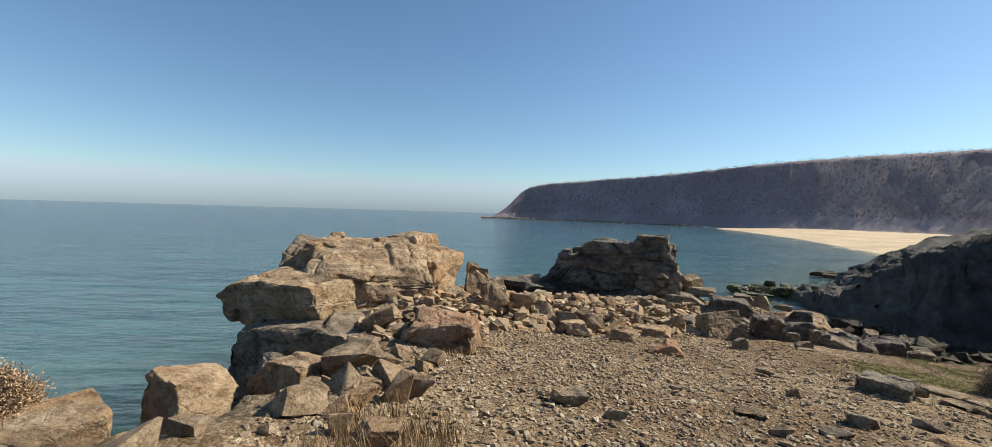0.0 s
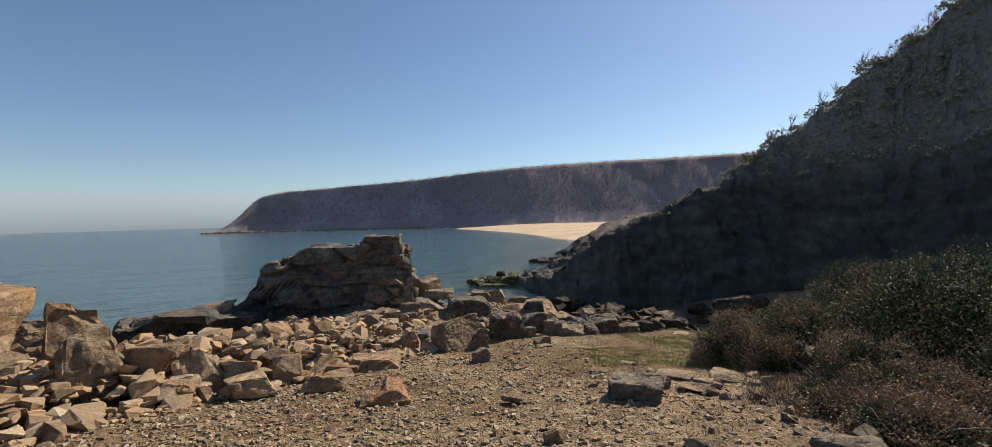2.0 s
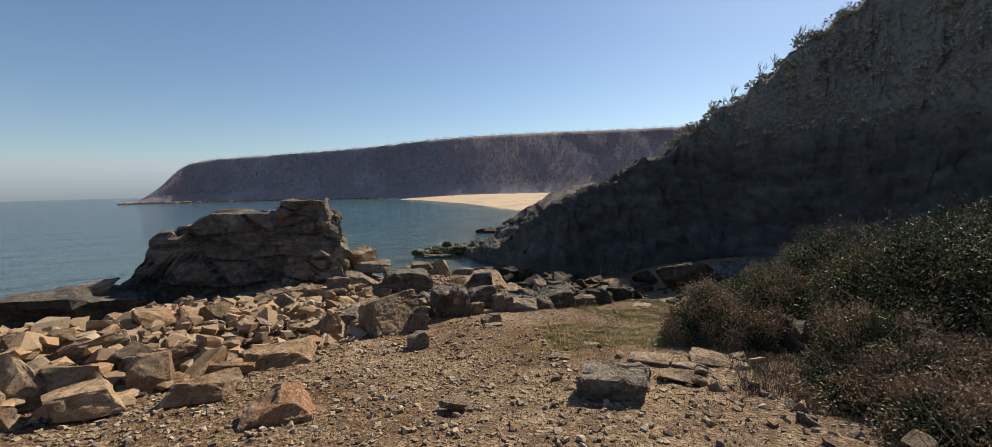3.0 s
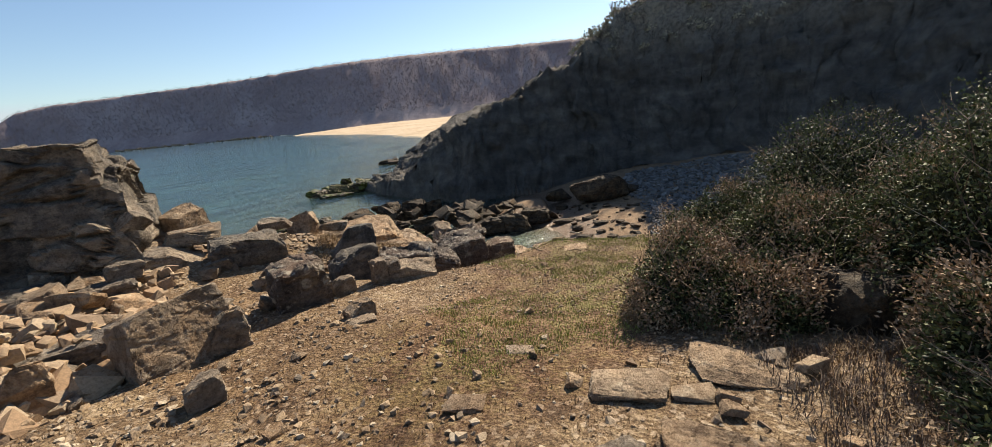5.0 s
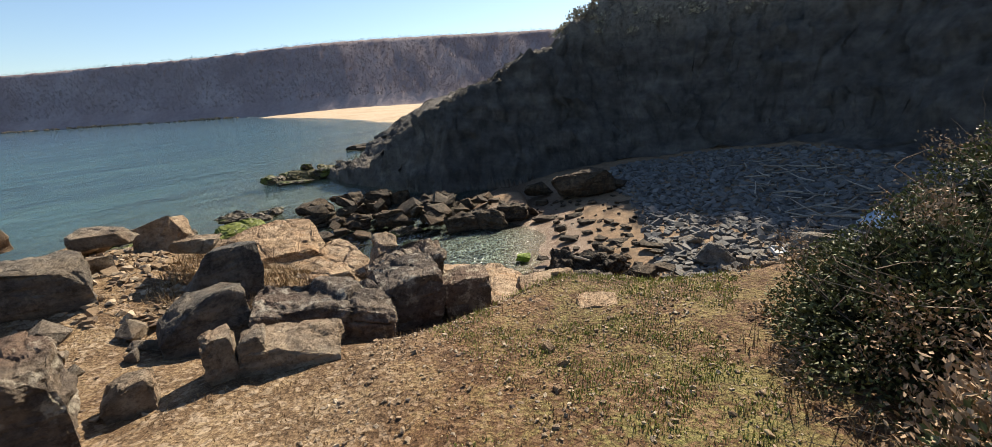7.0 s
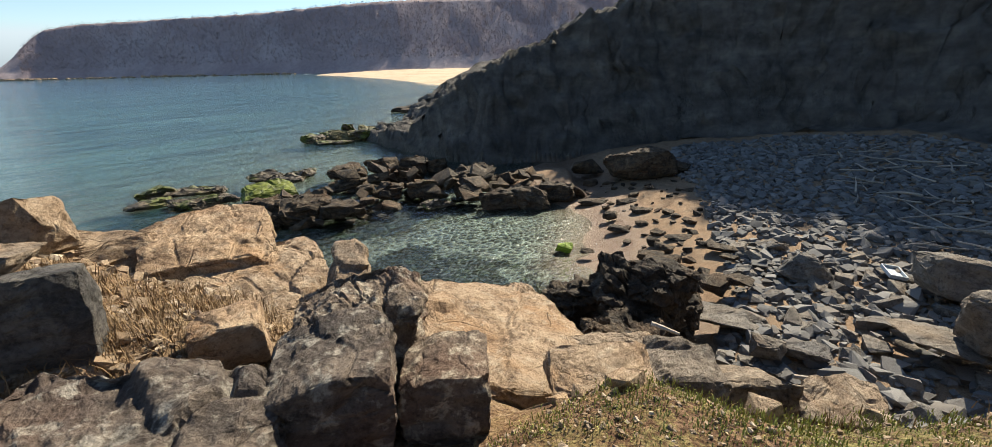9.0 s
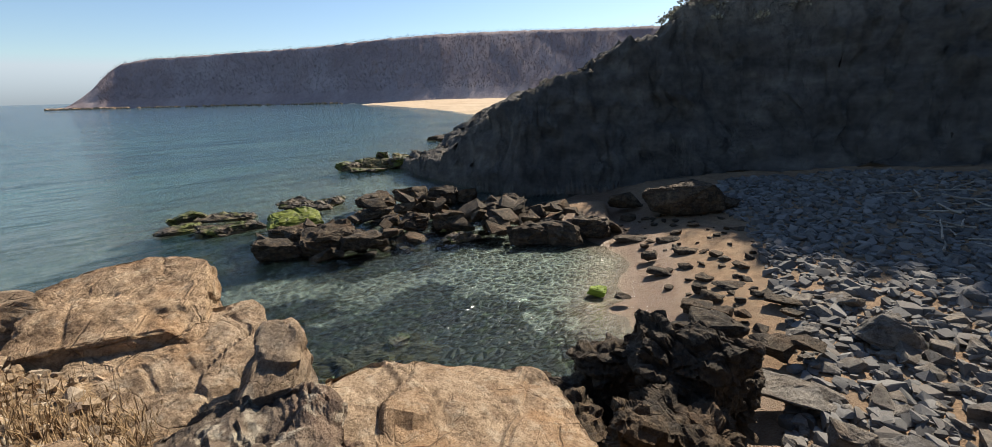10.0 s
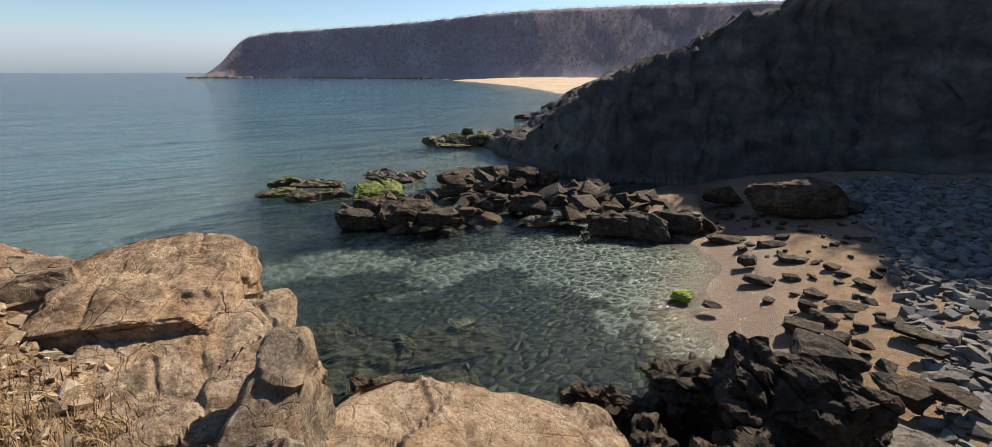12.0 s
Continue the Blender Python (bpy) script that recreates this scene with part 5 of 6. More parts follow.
def stuff_of_stones(name, places, sizes, seed, material, label, level=1, flat=0.6, below=0.15, lift=None):
    """Many small stones in one mesh."""
    rng = random.Random(seed)
    shapes = [stone_shape(1.0, rng.uniform(0.6, 0.95), rng.uniform(0.7, 1.2) * flat, seed + i, level, cuts=6, wear=0.02) for i in range(12)]
    vs, fs, base = [], [], 0
    for x, y in places:
        s = rng.uniform(*sizes) * rng.choice((0.6, 0.8, 1.0, 1.4))
        shape, topo = shapes[rng.randrange(12)]
        v = shape * s
        m = np.array(Euler((rng.uniform(-0.4, 0.4), rng.uniform(-0.4, 0.4), rng.uniform(0, 6.3))).to_matrix())
        v = v @ m.T + np.array((x, y, land(x, y)[0] + s * (0.5 * flat - below) * 0.6 + (lift(x, y) * rng.uniform(0.3, 1.0) if lift else 0)))
        vs.append(v)
        fs.append(np.array(topo) + base)
        base += len(v)
    ob = mesh_object(name, np.concatenate(vs), np.concatenate(fs), material)
    return tagged(ob, label, "stones", kind="stuff")


def pebble_material(name, *tones):
    n = Nodes(name)
    r = n.node("NewGeometry").outputs["Random Per Island"]
    k = len(tones)
    c = n.ramp(r, *[((i + 0.5) / k, t) for i, t in enumerate(tones)])
    f = n.grain(n.world_place(), 40, 5, 0.7)
    return n.done(n.mix(n.ramp(f, (0.35, 0.45), (0.6, 0.0)), c, (0.07, 0.055, 0.04)), 0.9, n.bump(f, 0.01))


gravel_mat = pebble_material("gravel", (0.23, 0.16, 0.098), (0.34, 0.255, 0.17), (0.28, 0.2, 0.122), (0.52, 0.43, 0.31), (0.14, 0.1, 0.072), (0.38, 0.275, 0.17))
rubble_mat = pebble_material("rubble_chips", (0.27, 0.19, 0.12), (0.4, 0.29, 0.18), (0.33, 0.22, 0.13), (0.5, 0.39, 0.26), (0.2, 0.14, 0.095), (0.44, 0.28, 0.15))
shingle_mat = pebble_material("shingle", (0.09, 0.09, 0.088), (0.16, 0.16, 0.155), (0.12, 0.12, 0.117), (0.24, 0.235, 0.222), (0.15, 0.135, 0.118), (0.19, 0.188, 0.18))

rng = random.Random(5)
TUMBLED = [(-2.4, 6.6), (-0.2, 7.4), (0.9, 8.9), (2.2, 9.3), (4.4, 10.2), (6.6, 11.4), (8.2, 12.2), (8.2, 15.2), (5, 15.9), (2, 15.2), (-1.2, 13.6), (-2.6, 11)]
kit_tan = stone_kit("stone", 18, 400, 3, tan_rock, 0.6, 0.5)
kit_grey = stone_kit("stone", 8, 430, 3, grey_rock, 0.6)


def heap(x, y):
    return 0.45 * smooth_step(0.0, 1.3, edge_distance(TUMBLED, x, y)) * smooth_step(6.5, 4.5, x)


scatter("rubble_stone", kit_tan, spots(TUMBLED, 250, rng, lambda x, y: x < 6), (0.16, 0.46), rng, "angular tan stone in the tumbled rubble", "rubble stones", heap, 35)
scatter("rubble_stone", kit_grey, spots(TUMBLED, 50, rng, lambda x, y: x > 4.5), (0.15, 0.4), rng, "angular grey stone in the tumbled rubble", "rubble stones", None, 30)
stuff_of_stones("rubble", spots(TUMBLED, 2600, rng, lambda x, y: x < 6.5), (0.1, 0.26), 560, rubble_mat, "angular tan chips filling the tumbled rubble", level=2, flat=0.65, lift=heap)
SEASIDE = [(-2.6, 2.6), (-0.9, 3.2), (-0.2, 5.0), (-0.3, 6.3), (-2.4, 6.8), (-3.2, 5.5)]
scatter("rubble_stone", kit_tan, spots(SEASIDE, 50, rng), (0.15, 0.38), rng, "angular tan stone above the sea", "rubble stones", None, 35)
PATHSIDE = [(0, 3), (3, 3.2), (5.2, 4.0), (7.2, 5.2), (8.2, 7), (9.8, 8.6), (9.5, 9.9), (7.5, 10.8), (4.5, 9.8), (2, 9), (0.3, 7.5), (-0.6, 5)]
scatter("loose_stone", kit_tan, spots(PATHSIDE, 80, rng), (0.04, 0.12), rng, "small loose stone on the stony ground", "loose stones", None, 20)
scatter("field_stone", kit_tan, spots([(4.6, 3.6), (7.6, 3.6), (8.4, 6.2), (7.2, 6.6)], 40, rng), (0.06, 0.18), rng, "tan stone in the dry grass under the shrubs", "stones under the shrubs", None, 25)
scatter("field_stone", kit_grey, spots([(4.8, 3.3), (7.6, 3.2), (8.4, 5.2), (6.9, 5.6)], 24, rng), (0.08, 0.26), rng, "grey stone half sunk in the dry grass under the shrubs", "stones under the shrubs", None, 25)
stuff_of_stones("gravel", spots([(-1.6, 2.2), (3, 2.2), (7.6, 4.0), (8.4, 6.8), (10.6, 8.6), (10.9, 10.6), (8.6, 14.6), (4.5, 10.6), (1.0, 9.8), (-1.2, 7)], 20000, rng,
                        lambda x, y: rng.random() < 1.1 - 0.14 * x), (0.014, 0.06), 500, gravel_mat, "tan and brown gravel strewn over the headland ground", level=1)
stuff_of_stones("gravel", spots([(8.4, 11.5), (10.4, 11.4), (10.3, 14.8), (8.6, 15.8), (7.4, 14)], 1600, rng), (0.03, 0.1), 520, gravel_mat, "broken pale stone chips among the dry grass", level=1)

stuff_of_stones("gravel", spots([(8.4, 7.2), (10.6, 8.3), (12.6, 8.3), (11.2, 10.4), (9.4, 10.8), (7.6, 9.6)], 3500, rng), (0.008, 0.03), 530, gravel_mat, "small stones trodden into the turf and brown soil", level=1)
scatter("edge_stone", kit_tan, spots([(11.0, 10.5), (11.4, 9.9), (12.2, 8.7), (13.1, 7.4), (13.4, 7.8), (12.5, 9.2), (11.5, 10.5)], 45, rng), (0.05, 0.2), rng, "pale flat stone along the turf edge above the cove", "stones along the turf edge", None, 15)

BANK = [(11.5, 11.2), (12.4, 9.9), (13.4, 8.3), (14.8, 9.2), (14.0, 11.2), (13.2, 12.4)]
scatter("bank_stone", kit_tan, spots(BANK, 60, rng), (0.25, 0.6), rng, "tan slab lying on the bank below the turf edge", "stones on the bank", None, 30)
scatter("bank_stone", kit_grey, spots(BANK, 70, rng), (0.25, 0.75), rng, "grey-brown slab lying on the bank below the turf edge", "stones on the bank", None, 30)

# cobbles of the cove
COBBLES = [(19, 11.6), (22.5, 12.6), (26.5, 14.6), (31, 17), (34, 20.5), (39, 21), (41, 16), (39, 9.5), (35, 5.5), (30, 2), (25, 2), (20, 5.5), (15.5, 8.2), (14.6, 10)]
kit_cob = stone_kit("cobble", 12, 460, 3, cobble_rock, 0.5)
near_cob = [(19, 11.6), (22.5, 12.6), (25, 13.5), (25.5, 6), (20, 5.5), (15.5, 8.2), (14.6, 10)]
scatter("cobble", kit_cob, spots(near_cob, 290, rng), (0.22, 0.58), rng, "flat blue-grey cobble on the cove shore", "cobbles", None, 22)
stuff_of_stones("cobbles", spots(COBBLES, 8000, rng), (0.15, 0.4), 540, shingle_mat, "blue-grey cobbles covering the head of the cove", level=1, flat=0.55)
SANDY = [(20.5, 12.5), (26.5, 14.6), (31, 17), (32.5, 22), (29, 22.5), (25.5, 18), (22.5, 15.6)]
kit_dark = stone_kit("stone", 14, 480, 3, dark_rock, 0.42, 0.4)
scatter("shore_stone", kit_dark, spots(SANDY, 90, rng), (0.14, 0.4), rng, "dark stone lying on the cove sand", "stones on the sand", None, 20)
BARLINE = [(16.5, 28.5), (20, 27.5), (24, 24.5), (29, 21.5), (30, 24.5), (28.5, 31), (24, 36.5), (20, 34), (15.5, 33)]
scatter("bar_rock", kit_dark, spots(BARLINE, 130, rng), (0.5, 1.3), rng, "dark angular rock in the bar across the cove", "rocks of the bar", lambda x, y: 1.0 * smooth_step(0, 2.2, edge_distance(BARLINE, x, y)) - land(x, y)[0], 35)


# ---- shrubs ----
def leaf_material(name, dark, light, rough=0.45):
    n = Nodes(name)
    r = n.node("NewGeometry").outputs["Random Per Island"]
    c = n.ramp(r, (0.0, dark), (0.7, light), (1.0, tuple(v * 1.3 for v in light)))
    n.bsdf.inputs["Specular IOR Level"].default_value = 0.3
    return n.done(c, rough)


shrub_leaf = leaf_material("shrub_leaf", (0.022, 0.027, 0.008), (0.115, 0.125, 0.042), 0.6)
# leaf colour darkened to hold the shade inside the shrubs
shade_leaf = leaf_material("inner_shade_leaf", (0.012, 0.014, 0.006), (0.05, 0.05, 0.022), 0.8)
pale_twig = plain_material("pale_twig", (0.2, 0.15, 0.1), (0.4, 0.32, 0.23), 30, 0.8)
dry_leaf = leaf_material("dry_leaf", (0.17, 0.105, 0.06), (0.36, 0.255, 0.155), 0.8)
twig_mat = plain_material("twig_bark", (0.1, 0.07, 0.05), (0.26, 0.19, 0.135), 30, 0.85)
straw_mat = leaf_material("straw", (0.105, 0.064, 0.03), (0.28, 0.19, 0.098), 0.8)
grass_mat = leaf_material("grass_blade", (0.14, 0.17, 0.035), (0.32, 0.33, 0.09), 0.6)


def leaf_quads(centres, ups, length, width, rng):
    """Small pointed leaves, each folded a little along its middle."""
    k = len(centres)
    ups = ups + rng.normal(0, 0.7, (k, 3))
    ups /= np.linalg.norm(ups, axis=1)[:, None]
    side = np.cross(ups, rng.normal(0, 1, (k, 3)))
    side /= np.linalg.norm(side, axis=1)[:, None] + 1e-9
    n = np.cross(ups, side)
    L = (length * rng.uniform(0.6, 1.3, k))[:, None]
    W = (width * rng.uniform(0.7, 1.2, k))[:, None]
    a = centres - ups * L * 0.5
    b = centres + side * W * 0.5 + n * W * 0.15
    c = centres + ups * L * 0.5
    d = centres - side * W * 0.5 + n * W * 0.15
    v = np.stack((a, b, c, d), 1).reshape(-1, 3)
    i = np.arange(k)[:, None] * 4
    return v, np.concatenate((i + np.array((0, 1, 2)), i + np.array((0, 2, 3))))


def twig_tubes(lines, radius):
    """Three-sided tapering tubes along broken lines."""
    vs, fs, base = [], [], 0
    for line, r in lines:
        m = len(line)
        for j, p in enumerate(line):
            q = line[min(j + 1, m - 1)] - line[max(j - 1, 0)]
            u = q.cross(Vector((0.3, 0.5, 0.8))).normalized()
            w = q.cross(u).normalized()
            k = r * radius * (1 - 0.8 * j / (m - 1))
            for a in (0, 2.1, 4.2):
                vs.append(p + (u * math.cos(a) + w * math.sin(a)) * k)
        for j in range(m - 1):
            for a in range(3):
                b = (a + 1) % 3
                fs.append((base + j * 3 + a, base + j * 3 + b, base + j * 3 + 3 + b, base + j * 3 + 3 + a))
        base += 3 * m
    return vs, fs


def crooked(start, aim, length, rng, steps_=6, wild=0.25):
    p, d, out = Vector(start), Vector(aim).normalized(), [Vector(start)]
    for _ in range(steps_):
        d = (d + Vector((rng.uniform(-1, 1), rng.uniform(-1, 1), rng.uniform(-1, 1))) * wild).normalized()
        p = p + d * (length / steps_)
        out.append(p.copy())
    return out


def shrub(x, y, rx, ry, h, seed, leaves=9000, dry=0.2, label="dense evergreen shrub with small glossy leaves and dry twigs", foot=None):
    """A low dense shrub: crooked branches, a shell of small leaves with gaps over shade-dark inner leaves, and dry
    brown flower heads.
    """
    base = Vector((x, y, (land(x, y)[0] if foot is None else foot) - 0.05))
    thing = new("shrub")
    thing.location = base
    tagged(thing, label, "shrub")
    rng, nr = random.Random(seed), np.random.default_rng(seed)
    lines = []
    for _ in range(60):
        a, e = rng.uniform(0, 6.3), rng.uniform(0.15, 1.4)
        aim = Vector((math.cos(a) * math.cos(e) * rx, math.sin(a) * math.cos(e) * ry, math.sin(e) * h))
        start = Vector((rng.uniform(-0.4, 0.4) * rx, rng.uniform(-0.4, 0.4) * ry, 0))
        line = crooked(start, aim, aim.length * rng.uniform(0.75, 1.12), rng)
        lines.append((line, rng.uniform(0.6, 1.4)))
        for _ in range(5):
            s = rng.choice(line[2:])
            lines.append((crooked(s, Vector((rng.uniform(-1, 1), rng.uniform(-1, 1), rng.uniform(-0.2, 1))), rng.uniform(0.15, 0.4), rng, 4, 0.4), 0.4))
    v, f = twig_tubes(lines, 0.011)
    tagged(mesh_object("branchwork", v, f, twig_mat, thing), kind="stuff")

    def shell(k, low, thick):
        d = nr.normal(0, 1, (k, 3))
        d[:, 2] = np.abs(d[:, 2]) * 0.9 + low
        d /= np.linalg.norm(d, axis=1)[:, None]
        lump = np.array([1 + 0.22 * noise.noise(Vector(q) * 2.3 + Vector((seed, 0, 0))) + 0.14 * noise.noise(Vector(q) * 6 + Vector((seed, 5, 0))) for q in d])
        gap = np.array([noise.noise(Vector(q) * 5.5 + Vector((0, seed, 3))) for q in d])
        keep = gap > -0.28
        r = lump * (1 - thick * nr.random(k) ** 2)
        p = d * np.array((rx, ry, h)) * r[:, None]
        return p[keep], d[keep]

    c, d = shell(int(leaves * 2.6), 0.0, 0.4)
    v, f = leaf_quads(c, d, 0.034, 0.019, nr)
    tagged(mesh_object("foliage", v, f, shrub_leaf, thing), kind="stuff")
    # larger shade-coloured leaves inside, added to stop light passing through the shell
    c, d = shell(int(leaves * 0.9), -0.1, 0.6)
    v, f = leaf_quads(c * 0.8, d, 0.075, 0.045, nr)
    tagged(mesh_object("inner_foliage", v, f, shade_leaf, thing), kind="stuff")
    heads = max(20, int(260 * dry))
    c, d = shell(heads * 4, -0.1, 0.08)
    patchy = np.array([noise.noise(Vector(q) * 2.0 + Vector((seed, 9, 1))) for q in d])
    pick = np.argsort(-patchy)[:heads]
    c, d = c[pick], d[pick]
    pts = np.concatenate([q * 1.03 + nr.normal(0, 0.06, (45, 3)) for q in c])
    v, f = leaf_quads(pts, np.repeat(d, 45, 0), 0.032, 0.017, nr)
    tagged(mesh_object("dry_bloom", v, f, dry_leaf, thing, "dry brown flower heads"), kind="stuff")
    arcs = []
    for _ in range(int(26 * rx)):
        a, e = rng.uniform(0, 6.3), rng.uniform(0.1, 1.1)
        out = Vector((math.cos(a) * math.cos(e), math.sin(a) * math.cos(e), math.sin(e)))
        start = Vector((out.x * rx, out.y * ry, out.z * h)) * 0.9
        side = Vector((-out.y, out.x, 0)) * rng.choice((-1, 1))
        arcs.append((crooked(start, out * 0.6 + side + Vector((0, 0, rng.uniform(-0.2, 0.5))), rng.uniform(0.25, 0.6), rng, 6, 0.16), 0.45))
    v, f = twig_tubes(arcs, 0.008)
    tagged(mesh_object("bare_twig", v, f, pale_twig, thing, "pale bare arching twigs"), kind="stuff")
    return thing


DRY = "low dry shrub with brown withered heads beside the path"
shrub(10.75, 7.1, 1.1, 0.9, 0.9, 1, 10000, 0.6)
shrub(9.55, 6.3, 0.85, 0.85, 0.95, 2, 9000, 0.9)
shrub(11.6, 6.2, 1.5, 1.2, 1.6, 3, 12000, 0.2)
shrub(9.8, 4.9, 1.4, 1.2, 1.65, 4, 13000, 0.3)
shrub(11.9, 4.4, 1.7, 1.4, 1.9, 5, 12000, 0.2)
shrub(9.3, 3.0, 1.4, 1.3, 1.6, 6, 12000, 0.3)
shrub(11.6, 2.4, 1.8, 1.6, 2.0, 7, 11000, 0.2)
shrub(8.7, 7.0, 0.55, 0.5, 0.75, 8, 3500, 0.8, DRY)
shrub(8.2, 4.95, 0.72, 0.6, 0.68, 9, 5000, 0.5, DRY)
shrub(8.6, 3.7, 0.9, 0.8, 0.75, 11, 5000, 0.8, DRY)
shrub(7.85, 4.5, 0.65, 0.6, 0.5, 13, 4500, 0.6, DRY)
shrub(7.5, 4.95, 0.55, 0.5, 0.3, 15, 2600, 0.9, DRY)
shrub(7.0, 4.25, 0.6, 0.5, 0.28, 16, 2600, 0.9, DRY)
shrub(8.75, 6.45, 0.6, 0.5, 0.62, 14, 4500, 0.7, DRY)
shrub(-4.35, 4.3, 0.3, 0.3, 0.36, 10, 1500, 1.6, "small reddish-brown dry shrub above the sea", 6.3)


# ---- grass and dry stalks ----
def blades(name, places, height, material, label, seed, per=7, spread=0.05, droop=0.5):
    """Tufts of thin bent blades in one mesh."""
    rng = random.Random(seed)
    vs, fs = [], []
    for x, y in places:
        z = land(x, y)[0]
        for _ in range(per):
            a, h = rng.uniform(0, 6.3), height * rng.uniform(0.5, 1.4)
            px, py = x + rng.gauss(0, spread), y + rng.gauss(0, spread)
            lx, ly = math.cos(a) * h * droop * rng.random(), math.sin(a) * h * droop * rng.random()
            wx, wy = -math.sin(a) * 0.0035, math.cos(a) * 0.0035
            b = len(vs)
            vs += [(px - wx, py - wy, z - 0.01), (px + wx, py + wy, z - 0.01), (px + lx * 0.4 + wx * 0.7, py + ly * 0.4 + wy * 0.7, z + h * 0.6), (px + lx * 0.4 - wx * 0.7, py + ly * 0.4 - wy * 0.7, z + h * 0.6), (px + lx, py + ly, z + h)]
            fs += [(b, b + 1, b + 2, b + 3), (b + 3, b + 2, b + 4)]
    return tagged(mesh_object(name, vs, fs, material), label, "grass", kind="stuff")


def turfy(x, y):
    return land(x, y)[1] * (0.6 + fbm(x * 1.2, y * 1.2, 6.0)) > 0.33


TURF = [(6.4, 7.4), (8.3, 7.1), (10.6, 8.3), (12.6, 8.3), (12.0, 9.6), (11.0, 10.7), (9.8, 10.3), (8.0, 10.2)]
blades("grass", spots(TURF, 3200, rng, turfy), 0.015, grass_mat, "short green turf on the trodden ground", 31, 8, 0.04, 1.2)
blades("dry_grass", spots([(2, 4), (7, 5.5), (8, 7), (10.5, 8.5), (11, 10.4), (8, 11), (4, 10), (0.4, 7)], 3000, rng), 0.018, straw_mat, "thin dry grass over the stony ground", 32, 5)
blades("dry_grass", spots([(7.2, 5.2), (8.4, 5.0), (9.2, 7.2), (10.6, 8.2), (8.6, 7.4)], 170, rng), 0.08, straw_mat, "tall dry grass at the foot of the shrubs", 33, 9, 0.06, 1.5)
blades("dry_grass", spots([(8.8, 11.9), (10.3, 11.9), (10.4, 13.4), (9.2, 14.4), (8.3, 13.2)], 800, rng), 0.1, straw_mat, "dry stalks between the rocks above the cove", 34, 8, 0.05, 1.5)
blades("dry_grass", spots([(-0.5, 5.8), (0.2, 6.4), (0.1, 7.3), (-0.4, 7.1)], 40, rng), 0.1, straw_mat, "dry grass beside the reddish boulder", 35, 8, 0.05, 0.7)
blades("dry_grass", spots([(-1.0, 2.9), (0.2, 2.9), (0.0, 4.0), (-0.8, 4.2)], 160, rng), 0.14, straw_mat, "dry grass among the stones above the sea", 36, 8, 0.05, 0.8)
blades("dry_grass", spots([(11.2, 9.6), (12.6, 8.2), (13.2, 7.6), (12.0, 9.9)], 45, rng), 0.06, straw_mat, "dry grass along the turf edge above the cobbles", 37, 8, 0.05, 0.8)


# bark colour on these blades stands in for shade beside the shrubs
blades("dry_grass", spots([(6.9, 5.7), (7.8, 4.6), (8.6, 5.6), (7.9, 6.3)], 320, rng), 0.07, twig_mat, "matted dry grass between the stones at the shrubs, darkened for shade", 38, 9, 0.06, 1.6)


# ---- bare woods ----
def bare_trees(name, feet, heights, seed, label, twig=0.05, material=None):
    """Leafless trees far off: a thin trunk and forked, flattened limbs for each, in one mesh."""
    rng = random.Random(seed)
    vs, fs = [], []

    def blade(p, q, w):
        d = (q - p).normalized()
        s = d.cross(Vector((0.4, 0.6, 0.1))).normalized() * w
        b = len(vs)
        vs.extend((p - s, p + s, q + s * 0.3, q - s * 0.3))
        fs.append((b, b + 1, b + 2, b + 3))

    for x, y, z in feet:
        h = rng.uniform(*heights)
        root = Vector((x, y, z - 0.3))
        fork = root + Vector((rng.uniform(-0.1, 0.1) * h, rng.uniform(-0.1, 0.1) * h, h * 0.4))
        blade(root, fork, h * twig * 0.5)
        for _ in range(6):
            tip = fork + Vector((rng.uniform(-0.3, 0.3) * h, rng.uniform(-0.3, 0.3) * h, rng.uniform(0.25, 0.6) * h))
            blade(fork, tip, h * twig * 0.35)
            mid = fork.lerp(tip, 0.5)
            for _ in range(2):
                blade(mid, mid + Vector((rng.uniform(-0.2, 0.2) * h, rng.uniform(-0.2, 0.2) * h, rng.uniform(0.1, 0.35) * h)), h * twig * 0.3)
    return tagged(mesh_object(name, vs, fs, material or far_twig), label, "trees", kind="stuff")


# twig tones follow the slope's haze-lightened colour
far_twig = plain_material("far_twigs", (0.24, 0.196, 0.19), (0.34, 0.28, 0.27), 0.2, 0.95)
crest_twig = plain_material("crest_twigs", (0.03, 0.025, 0.024), (0.06, 0.05, 0.048), 1.0, 0.95)
rng = random.Random(9)
slope_feet = [far_point(rng.uniform(2.0, 66.0), rng.uniform(0.12, 0.9)) for _ in range(6500)]
bare_trees("bare_woods", slope_feet, (2.5, 5), 61, "leafless brown woods on the far headland slope", 0.028)
crest_feet = [far_point(2.5 + 64 * i / 2600 + rng.uniform(-0.05, 0.05), rng.uniform(0.94, 1.06)) for i in range(2600)]
bare_trees("bare_woods", crest_feet, (1.4, 3.6), 62, "row of leafless trees along the headland crest", 0.012, crest_twig)


def hill_spots(count, rng, low, high):
    out = []
    while len(out) < count:
        x, y = rng.uniform(32, 75), rng.uniform(-5, 60)
        z = land(x, y)[0]
        if low < z < high and edge_distance(HILL, x, y) > 2:
            out.append((x, y, z))
    return out


